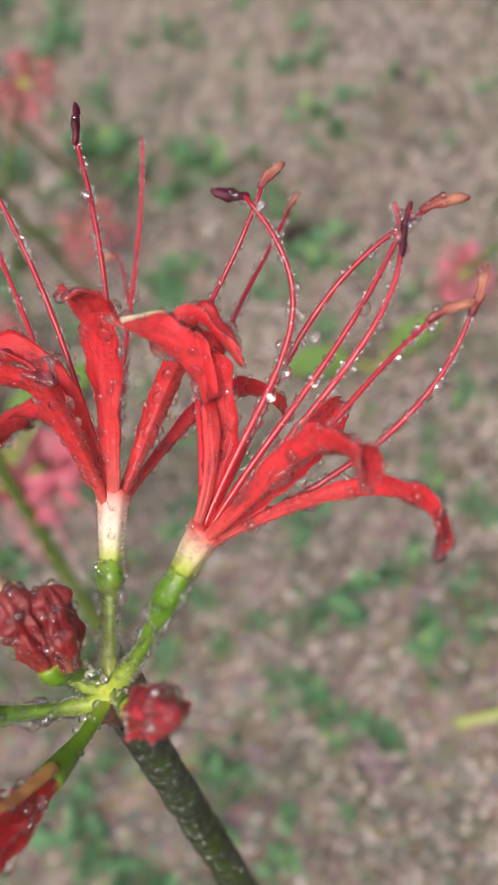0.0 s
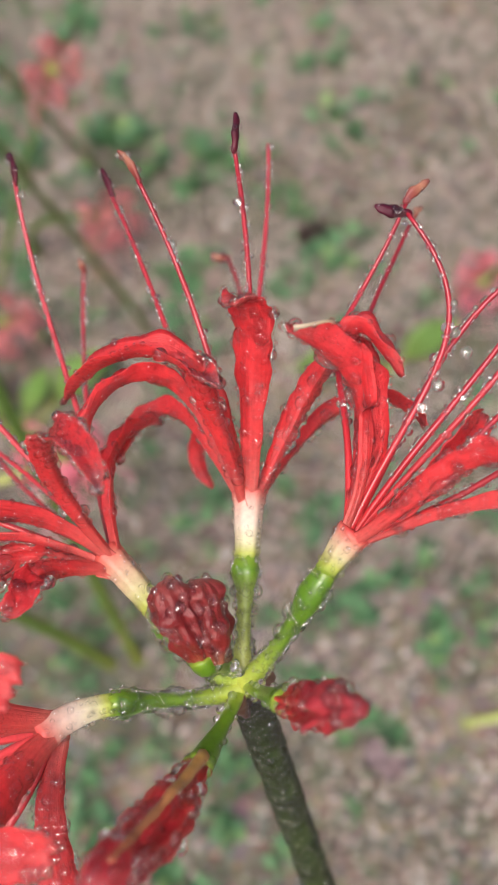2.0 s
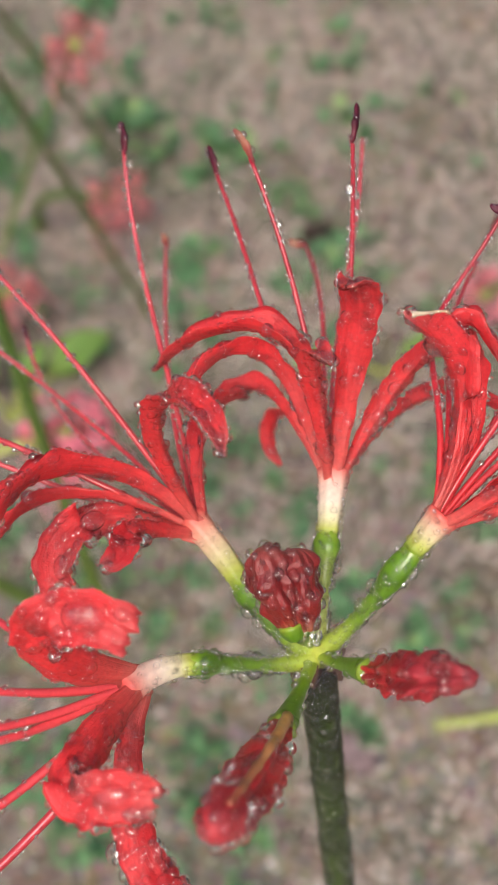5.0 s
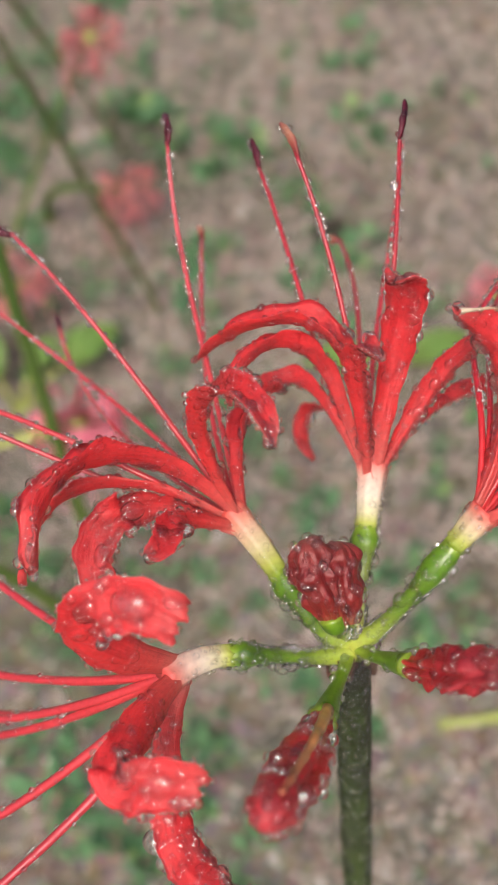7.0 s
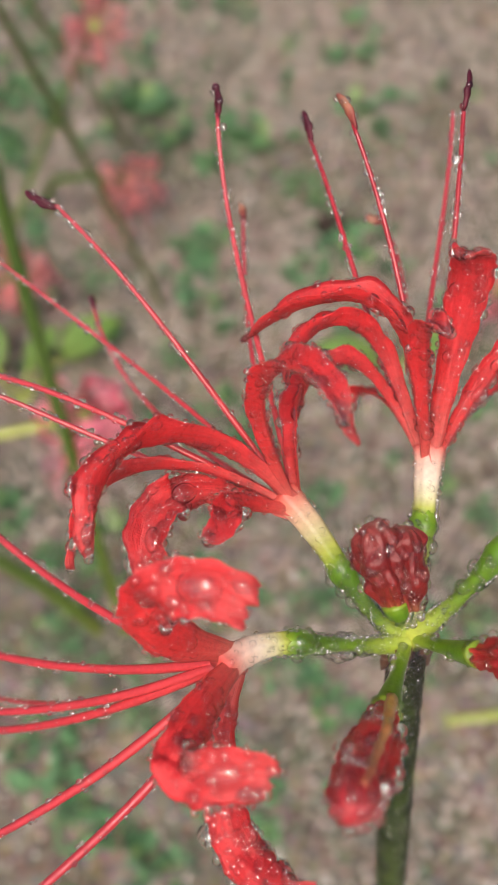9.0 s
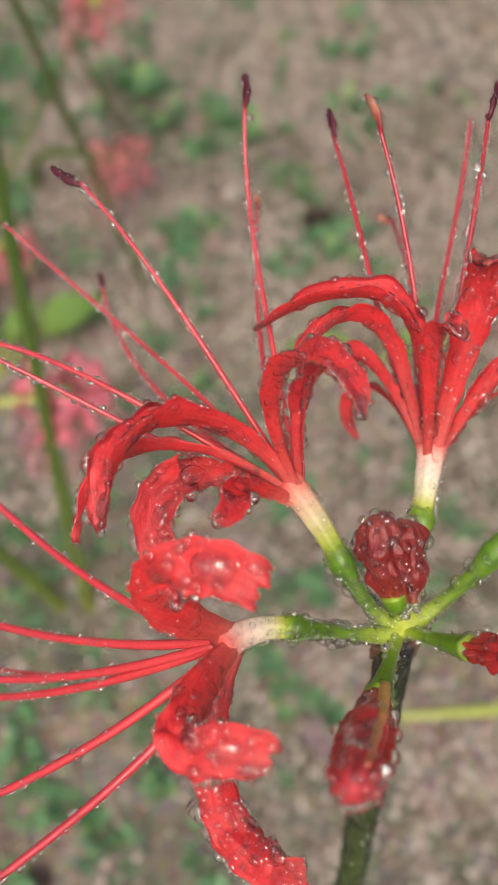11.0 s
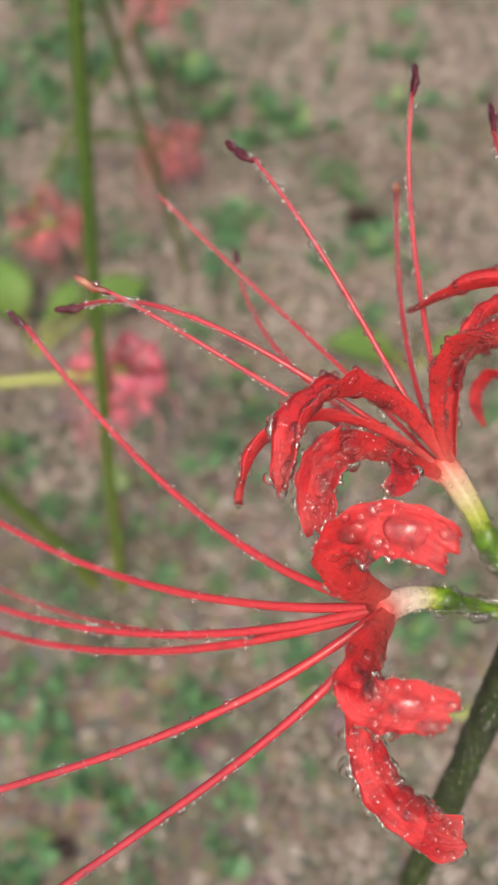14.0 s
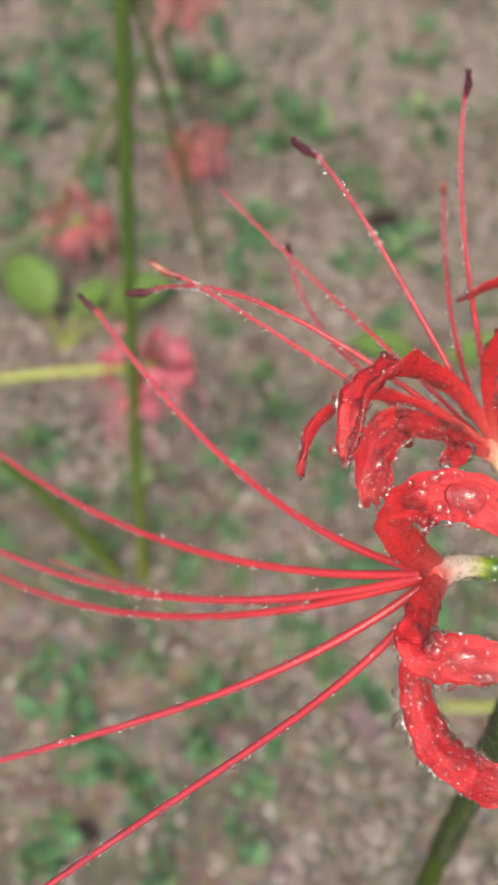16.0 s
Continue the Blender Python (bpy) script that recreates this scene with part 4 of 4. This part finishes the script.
bud(lily, [(0.0131, 0.0737, 0.4395), (0.0111, 0.0763, 0.4584), (0.0130, 0.0765, 0.4779)], 0.4, 0.0037, 34, lobes=6, wet=110, ribs=0, blunt=0.8, fold=0.16, reach=0.83, lump=0.3, mat=M_bud_dark, tilt=50, stalk=False)
bud(lily, [(0.0134, 0.0726, 0.4388), (0.0241, 0.0561, 0.4595), (0.0352, 0.0468, 0.4849)], 0.38, 0.0028, 32, lobes=5, fold=0.26, wet=110, ribs=0, lump=0.6, blunt=0.7, reach=0.93)
bud(lily, [(0.0134, 0.0733, 0.4380), (0.0006, 0.0474, 0.4534), (-0.0059, 0.0332, 0.4839)], 0.36, 0.0038, 33, lobes=5, fold=0.16, wet=260, ribs=1, blunt=0.75, lump=0.2, mat=M_bud_red)
for place, size in (((0.0605, 0.1017, 0.4741), 0.0013), ((0.066, 0.1094, 0.4773), 0.0011), ((0.0668, 0.106, 0.4752), 0.0012), ((0.0758, 0.1056, 0.4789), 0.0013)):
    big_drop(Vector(place), size, "clear round rain drop hanging between red filaments")
big_drop(bez([(0.0131, 0.0718, 0.4391), (-0.0006, 0.0693, 0.4423), (-0.0110, 0.0752, 0.4497), (-0.0217, 0.0669, 0.4525)], 40)[22] + VIEW * 0.0021, 0.0018, "rain drop on the green ovary", 0.7, VIEW)
beads.build("small clear rain drops clinging to filaments, margins and stems")
film.build("small flat rain drops lying on red petals")
lens.build("domed rain drops on petals, withered buds and scape")

# ---- weeds and other lilies on the ground ----
def leaf_mesh(name, length, width, kind, fold, droop, n=7):
    """One leaf blade along +y from the origin, folded at the midrib and drooping."""
    bm = bmesh.new()
    rows = []
    lay = bm.verts.layers.float.new("along")
    for i in range(n + 1):
        s = i / n
        if kind == "ovate":
            w = math.sin(math.pi * min(1.0, 0.04 + s * 0.96) ** 0.8) ** 0.8
        elif kind == "lance":
            w = math.sin(math.pi * (0.05 + 0.93 * s)) ** 0.9
        else:
            w = 0.35 + 0.65 * math.sin(math.pi * (0.1 + 0.85 * s)) ** 0.5
            if s > 0.99:
                w = 0.3
        w = max(0.04, w) * width / 2
        z = length * (0.25 * s - droop * s * s)
        row = []
        for u in (-1, -0.5, 0, 0.5, 1):
            v = bm.verts.new((u * w, length * s * (1 - 0.15 * droop * s), z + fold * abs(u) * w - 0.06 * width * math.sin(s * 9) * abs(u)))
            v[lay] = s
            row.append(v)
        rows.append(row)
    for a, b3 in zip(rows, rows[1:]):
        for j in range(4):
            bm.faces.new((a[j], a[j + 1], b3[j + 1], b3[j]))
    me = bpy.data.meshes.new(name)
    bm.to_mesh(me)
    bm.free()
    me.shade_smooth()
    me.materials.append(M_weed)
    return me


LEAVES = {
    "broad": leaf_mesh("leaf", 1.0, 0.6, "ovate", 0.3, 0.3),
    "oval": leaf_mesh("leaf", 1.0, 0.75, "round", 0.2, 0.25),
    "narrow": leaf_mesh("leaf", 1.0, 0.28, "lance", 0.5, 0.45),
}
bm = bmesh.new()
sweep(bm, bez([(0, 0, -0.05), (0.02, 0, 0.3), (-0.05, 0.03, 0.7), (0.02, 0.02, 1.0)], 8), [0.045 - 0.02 * i / 8 for i in range(9)], 6)
STEM = bpy.data.meshes.new("stem")
bm.to_mesh(STEM)
bm.free()
STEM.materials.append(M_weedstem)


def weed(x, y, size, seed):
    """A low weed: a short stem and a loose rosette of leaves."""
    r = random.Random(seed)
    kind = r.choice(["broad", "broad", "oval", "narrow"])
    words = {"broad": "low green weed with broad wet leaves on soil", "oval": "small weed with rounded green leaves on soil", "narrow": "weedy tuft with narrow green leaves on soil"}
    plant = thing("weed", (x, y, ground_z(x, y)), words[kind], "weed", "weeds on the soil")
    stem = new("stem", STEM)
    stem.parent = plant
    h = size * r.uniform(0.2, 0.4)
    stem.scale = (h * 0.6, h * 0.6, h)
    count = {"broad": 12, "oval": 13, "narrow": 14}[kind]
    for i in range(count):
        ob = new("leaf", LEAVES[kind])
        ob.parent = plant
        s = i / count
        length = size * r.uniform(0.2, 0.42) * (1.05 - 0.4 * s)
        ob.location = (r.gauss(0, 0.2) * size, r.gauss(0, 0.2) * size, h * s * 0.8 + 0.001)
        ob.rotation_euler = (radians(r.uniform(-5, 40) + 25 * s), radians(r.gauss(0, 16)), r.uniform(0, 6.28))
        ob.scale = (length * r.uniform(0.8, 1.2), length, length)


def weeds(places, seed):
    for i, (x, y, size) in enumerate(places):
        weed(x, y, min(0.06, size), seed + i)
        a = seed * 1.7 + i * 2.4
        weed(x + 0.45 * size * math.cos(a), y + 0.45 * size * math.sin(a), min(0.05, size * 0.75), 500 + seed + i)


weeds([(-0.221, 0.856, 0.055), (-0.166, 0.871, 0.037), (-0.238, 0.796, 0.065), (-0.191, 0.816, 0.071), (-0.131, 0.825, 0.06), (-0.07, 0.824, 0.065), (-0.037, 0.807, 0.064), (-0.022, 0.769, 0.051), (-0.218, 0.746, 0.068), (-0.183, 0.769, 0.046), (0.019, 0.766, 0.034), (0.066, 0.92, 0.032), (0.109, 0.878, 0.031), (0.157, 0.845, 0.037), (0.18, 0.882, 0.038), (0.155, 0.742, 0.069), (0.003, 0.717, 0.038), (0.057, 0.727, 0.033), (0.087, 0.652, 0.032), (0.009, 0.623, 0.031)], 0)
weeds([(-0.029, 0.625, 0.025), (-0.023, 0.561, 0.063), (0.063, 0.563, 0.044), (0.114, 0.584, 0.025), (-0.062, 0.499, 0.041), (-0.105, 0.587, 0.039), (-0.218, 0.631, 0.052), (-0.205, 0.585, 0.045), (-0.152, 0.685, 0.037), (-0.234, 0.698, 0.044), (0.095, 0.506, 0.024), (-0.014, 0.454, 0.036), (-0.011, 0.415, 0.039), (-0.03, 0.38, 0.038), (0.021, 0.383, 0.021), (0.026, 0.337, 0.029), (0.045, 0.357, 0.025), (-0.048, 0.315, 0.032), (-0.084, 0.356, 0.017), (-0.149, 0.344, 0.029)], 20)
weeds([(-0.129, 0.34, 0.025), (-0.184, 0.374, 0.047), (-0.203, 0.317, 0.033), (-0.135, 0.309, 0.024), (-0.146, 0.283, 0.024), (-0.076, 0.286, 0.024), (-0.043, 0.276, 0.02), (-0.009, 0.286, 0.02), (0.006, 0.223, 0.042), (-0.098, 0.215, 0.023), (-0.061, 0.208, 0.045), (-0.062, 0.192, 0.034), (0.041, 0.197, 0.023), (-0.148, 0.187, 0.049), (-0.174, 0.21, 0.031), (-0.125, 0.157, 0.037), (-0.11, 0.136, 0.037), (-0.066, 0.152, 0.015), (-0.157, 0.116, 0.044), (-0.172, 0.102, 0.018)], 40)
weeds([(-0.157, 0.098, 0.022), (-0.086, 0.094, 0.033), (-0.038, 0.14, 0.026), (-0.042, 0.111, 0.022), (0.12, 0.248, 0.028), (0.013, 0.267, 0.024), (0.128, 0.351, 0.026), (0.297, 0.73, 0.028), (0.155, 0.311, 0.035), (0.138, 0.389, 0.02), (0.082, 0.292, 0.038), (0.045, 0.27, 0.041), (0.047, 0.189, 0.021), (0.087, 0.236, 0.04), (0.125, 0.272, 0.023), (-0.015, 0.244, 0.03), (0.038, 0.751, 0.055), (0.107, 0.594, 0.048), (-0.019, 0.611, 0.049), (0.082, 0.678, 0.031)], 60)
weeds([(-0.079, 1.023, 0.061), (0.041, 0.955, 0.045), (-0.139, 0.172, 0.03), (-0.11, 0.154, 0.029)], 80)


class Tufts:
    """Many small weeds that nobody could count, joined into one mesh."""

    def __init__(self):
        self.verts, self.faces = [], []

    def add(self, x, y, size, seed):
        r = random.Random(seed)
        me = LEAVES[r.choice(["broad", "broad", "oval", "narrow"])]
        h = size * r.uniform(0.25, 0.5)
        for i in range(10):
            s = i / 10
            length = size * r.uniform(0.22, 0.42) * (1.05 - 0.4 * s)
            e = Euler((radians(r.uniform(-5, 40) + 25 * s), radians(r.gauss(0, 16)), r.uniform(0, 6.28))).to_matrix()
            at = Vector((x + r.gauss(0, 0.13) * size, y + r.gauss(0, 0.13) * size, ground_z(x, y) + h * s * 0.95 + 0.001))
            k, wide = len(self.verts), r.uniform(0.8, 1.2)
            for v in me.vertices:
                self.verts.append(at + e @ Vector((v.co.x * length * wide, v.co.y * length, v.co.z * length)))
            self.faces += [tuple(k + q for q in p.vertices) for p in me.polygons]

    def build(self):
        me = bpy.data.meshes.new("small_weeds")
        me.from_pydata(self.verts, [], self.faces)
        me.shade_smooth()
        me.materials.append(M_tuft)
        return tagged(new("small_weeds", me), "small green weed seedlings spread over wet soil", "weeds", kind="stuff")


tufts = Tufts()
r = random.Random(21)
for k in range(300):
    x, y = r.uniform(-0.36, 0.34), r.uniform(0.1, 1.2)
    if r.random() < 0.75 - 1.1 * (x - 0.02 * y):
        tufts.add(x, y, r.uniform(0.012, 0.034), 900 + k)
for k in range(14):
    tufts.add(r.uniform(-0.26, -0.02), r.uniform(0.08, 0.36), r.uniform(0.014, 0.036), 1300 + k)
for k in range(46):
    tufts.add(r.uniform(-0.3, -0.04), r.uniform(0.75, 1.15), r.uniform(0.02, 0.05), 1400 + k)
tufts.build()


def wilted_head(plant, place, size, mat, seed, count=30, filaments=14):
    """A spent umbel: narrow petals rolled back in bundles round a knot, with dry threads."""
    r = random.Random(seed)
    place = Vector(place)
    bm = bmesh.new()
    ball(bm, place, size * 0.08, 2)
    part("umbel_node", bm, M_pale, plant)
    florets = []
    for i in range(6):
        a, el = i * 1.05 + r.uniform(-0.3, 0.3), r.uniform(-0.75, 0.65)
        florets.append(Vector((math.cos(a) * math.cos(el), math.sin(a) * math.cos(el), math.sin(el))))
    for i in range(count):
        axis = florets[i % 6]
        side = axis.cross(Vector((r.gauss(0, 1), r.gauss(0, 1), r.gauss(0, 1)))).normalized()
        out = size * r.uniform(0.26, 0.4)
        curl = r.uniform(0.75, 1.25)
        base = place + axis * size * 0.14
        c = [base, base + axis * out * 0.55 + side * size * 0.03, base + axis * out * 1.05 + side * size * 0.14 * curl, base + axis * out * 0.85 + side * size * 0.34 * curl, base + axis * out * 0.3 + side * size * 0.36 * curl - Vector((0, 0, size * 0.05)), base + axis * out * 0.15 + side * size * 0.24 * curl - Vector((0, 0, size * 0.08))]
        pts = bez(c, 14)
        tan = tangents(pts)
        bm = bmesh.new()
        lay = bm.verts.layers.float.new("along")
        rows = []
        wide = size * r.uniform(0.06, 0.095)
        up, turn, ph = axis.cross(side), r.uniform(-0.5, 0.9), r.uniform(0, 6.28)
        for k, p in enumerate(pts):
            s = k / 14
            q = (up - tan[k] * up.dot(tan[k])).normalized()
            q = Matrix.Rotation(s * turn, 3, tan[k]) @ q
            w = wide * (0.4 + 0.75 * math.sin(math.pi * min(1.0, s * 0.8 + 0.1)))
            nrm = q.cross(tan[k])
            row = []
            for u in (-1, -0.5, 0, 0.5, 1):
                v = bm.verts.new(p + q * u * w * 0.5 + nrm * w * (0.3 * u * u + 0.16 * abs(u) * math.sin(k * 1.7 + u * 2 + ph)))
                v[lay] = s
                row.append(v)
            rows.append(row)
        for e, f in zip(rows, rows[1:]):
            for j in range(4):
                bm.faces.new((e[j], e[j + 1], f[j + 1], f[j]))
        bmesh.ops.solidify(bm, geom=bm.faces[:], thickness=0.0003)
        part("petal", bm, mat, plant)
    for i in range(filaments):
        a = r.uniform(0, 6.28)
        d = Vector((math.cos(a), math.sin(a), r.uniform(-0.5, 0.2)))
        c = [place, place + d * size * 0.4, place + d * size * 0.6 - Vector((0, 0, size * 0.2)), place + d * size * 0.5 - Vector((0, 0, size * r.uniform(0.4, 0.8)))]
        bm = bmesh.new()
        sweep(bm, bez(c, 10), [size * 0.009] * 11, 5)
        part("filament", bm, mat, plant)


def other_lily(label, ctrl, radii, mat, head=None, head_mat=None, seed=0, count=30):
    plant = thing("spider_lily", (0, 0, 0), label, "flower", "other lilies on the ground")
    lily_scape("scape", [Vector(c) for c in ctrl], radii, mat, plant, 12)
    if head:
        wilted_head(plant, ctrl[-1], head, head_mat, seed, count)
    return plant


other_lily("tall green lily scape standing upright in the soil", [(-0.1045, 0.279, -0.01), (-0.1065, 0.305, 0.1), (-0.1025, 0.345, 0.3), (-0.088, 0.4, 0.56)], (0.004, 0.0036), M_stalk, 0.07, M_crimson, 5)
other_lily("green lily scape leaning sideways out of the soil", [(-0.12, 0.282, -0.01), (-0.14, 0.293, 0.055), (-0.185, 0.307, 0.13), (-0.26, 0.31, 0.24)], (0.0044, 0.0036), M_stalk, 0.06, M_wilt, 6)
other_lily("slim green lily scape with a brown withered tip", [(-0.053, 0.56, -0.01), (-0.071, 0.556, 0.1), (-0.093, 0.545, 0.21), (-0.114, 0.531, 0.33)], (0.003, 0.0024), M_slim, 0.018, M_bract, 7, 8)
other_lily("green lily scape leaning away from the others", [(-0.068, 0.763, -0.01), (-0.085, 0.75, 0.08), (-0.135, 0.71, 0.24), (-0.2, 0.66, 0.44)], (0.003, 0.0026), M_slim, 0.05, M_wilt, 8)
other_lily("spent pink lily on a long slanting scape", [(-0.195, 0.634, -0.01), (-0.155, 0.66, 0.05), (-0.115, 0.69, 0.11), (-0.0705, 0.705, 0.165)], (0.0031, 0.0026), M_stalk, 0.06, M_wilt, 9, 22)
other_lily("fallen pink lily with its scape bent along the ground", [(-0.33, 0.5, -0.005), (-0.28, 0.51, 0.04), (-0.21, 0.54, 0.06), (-0.16, 0.56, 0.06)], (0.004, 0.003), M_stalk, 0.062, M_wilt, 10)
other_lily("spent pink lily bowed low over the soil", [(-0.142, 0.69, -0.01), (-0.15, 0.685, 0.05), (-0.12, 0.67, 0.06), (-0.066, 0.652, 0.055)], (0.004, 0.003), M_stalk, 0.062, M_wilt, 11)
other_lily("bright pink lily hanging on a pale horizontal scape", [(-0.33, 0.325, -0.01), (-0.3, 0.325, 0.17), (-0.18, 0.335, 0.163), (-0.0955, 0.342, 0.159)], (0.0036, 0.0029), M_pale, 0.066, M_crimson, 12, 40)
other_lily("red lily head bowed to the soil", [(0.3, 0.48, -0.01), (0.29, 0.48, 0.08), (0.25, 0.48, 0.09), (0.198, 0.479, 0.05)], (0.004, 0.003), M_stalk, 0.05, M_crimson, 13)


def broad_plant(place, leaves, label):
    plant = thing("broad_leaf_plant", place, label, "plant")
    for k, (turn, lift, length, wide, stalk) in enumerate(leaves):
        m = Euler((0, 0, radians(turn))).to_matrix()
        tip = m @ Vector((0, stalk * math.cos(radians(lift)), stalk * math.sin(radians(lift))))
        bm = bmesh.new()
        sweep(bm, bez([(0, 0, -0.004), tip * 0.3 + Vector((0, 0, 0.004)), tip * 0.7 + Vector((0, 0, 0.004)), tip], 10), [0.0022 - 0.0008 * i / 10 for i in range(11)], 8)
        part("leaf_stalk", bm, M_pale, plant)
        bm = bmesh.new()
        lay = bm.verts.layers.float.new("along")
        rows = []
        for i in range(15):
            s = i / 14
            w = wide * math.sin(math.pi * (0.03 + 0.96 * s) ** 0.85) ** 0.75 / 2
            row = []
            for j in range(9):
                u = j / 4 - 1
                q = Vector((u * w, length * s, length * (0.22 * s - 0.3 * s * s) + 0.2 * w * abs(u) ** 1.5 + 0.03 * wide * math.cos(u * 12)))
                q = Euler((radians(lift * 0.35), 0, 0)).to_matrix() @ q
                v = bm.verts.new(tip + m @ q)
                v[lay] = s
                row.append(v)
            rows.append(row)
        for a, c in zip(rows, rows[1:]):
            for j in range(8):
                bm.faces.new((a[j], a[j + 1], c[j + 1], c[j]))
        bmesh.ops.solidify(bm, geom=bm.faces[:], thickness=0.0005)
        part("leaf_blade", bm, M_hosta, plant, "ribbed light green leaf")
    return plant


broad_plant((-0.174, 0.481, 0), [(35, 65, 0.055, 0.042, 0.035), (-35, 40, 0.04, 0.022, 0.03), (-60, 25, 0.055, 0.036, 0.05)], "small plant with broad light green ribbed leaves")
broad_plant((0.12, 0.46, 0), [(80, 35, 0.055, 0.03, 0.02), (-75, 30, 0.05, 0.028, 0.015)], "low plant with two yellow-green leaves on soil")

# a pale stalk lying over the soil, a fallen leaf, dark litter and straws
bm = bmesh.new()
sweep(bm, bez([(0.088, 0.186, 0.004), (0.12, 0.184, 0.007), (0.17, 0.18, 0.006), (0.24, 0.19, 0.004)], 20), [0.0036 - 0.001 * abs(i / 10 - 1) for i in range(21)], 10, 0.1)
tagged(part("stalk", bm, M_pale), "pale yellow-green stalk lying on wet soil", "stalk")


def dead_leaf(x, y, length, turn, mat, label, seed):
    r = random.Random(seed)
    bm = bmesh.new()
    lay = bm.verts.layers.float.new("along")
    m = Euler((0, 0, radians(turn))).to_matrix()
    rows = []
    for i in range(11):
        s = i / 10
        w = length * 0.36 * math.sin(math.pi * (0.06 + 0.9 * s)) ** 0.7 * (1 + 0.7 * noise.noise(Vector((s * 5, seed * 3.7, 0))))
        row = []
        for j in range(7):
            u = j / 3 - 1
            q = m @ Vector((u * w, length * (s - 0.5), length * (0.05 + 0.16 * noise.noise(Vector((u * 1.8, s * 4, seed * 2.0))))))
            q += Vector((x, y, 0.002 + ground_z(x, y)))
            v = bm.verts.new(q)
            v[lay] = s
            row.append(v)
        rows.append(row)
    for a, c in zip(rows, rows[1:]):
        for j in range(6):
            bm.faces.new((a[j], a[j + 1], c[j + 1], c[j]))
    bmesh.ops.solidify(bm, geom=bm.faces[:], thickness=0.0005)
    return tagged(part("dead_leaf", bm, mat), label, "leaf")


dead_leaf(0.036, 0.178, 0.03, 25, M_dead, "curled purplish brown dead leaf on soil", 1)
dead_leaf(0.095, 0.62, 0.03, 80, M_litter, "dark wet rotting leaf on soil", 2)
dead_leaf(-0.06, 0.16, 0.014, 10, M_litter, "small dark wet leaf scrap on soil", 3)
dead_leaf(-0.135, 0.115, 0.016, 60, M_litter, "small dark wet leaf scrap on soil", 4)
dead_leaf(-0.15, 0.42, 0.022, 95, M_dead, "small brown leaf scrap on soil", 5)
dead_leaf(-0.2, 0.75, 0.03, 75, M_dead, "purplish brown leaf on soil", 6)
r = random.Random(5)
verts_straw = bmesh.new()
for i in range(160):
    x, y = r.uniform(-0.35, 0.35), r.uniform(0.05, 1.1)
    a, ln = r.uniform(0, 6.28), r.uniform(0.008, 0.04)
    d = Vector((math.cos(a), math.sin(a), 0)) * ln
    p = Vector((x, y, ground_z(x, y) + 0.002))
    sweep(verts_straw, bez([p, p + d * 0.4 + Vector((0, 0, ln * r.uniform(0, 0.2))), p + d], 5), [0.0004, 0.0005, 0.0005, 0.0004, 0.0003, 0.0002], 5)
tagged(part("straw_litter", verts_straw, M_straw), "thin dry straw and roots scattered on soil", "litter", kind="stuff")
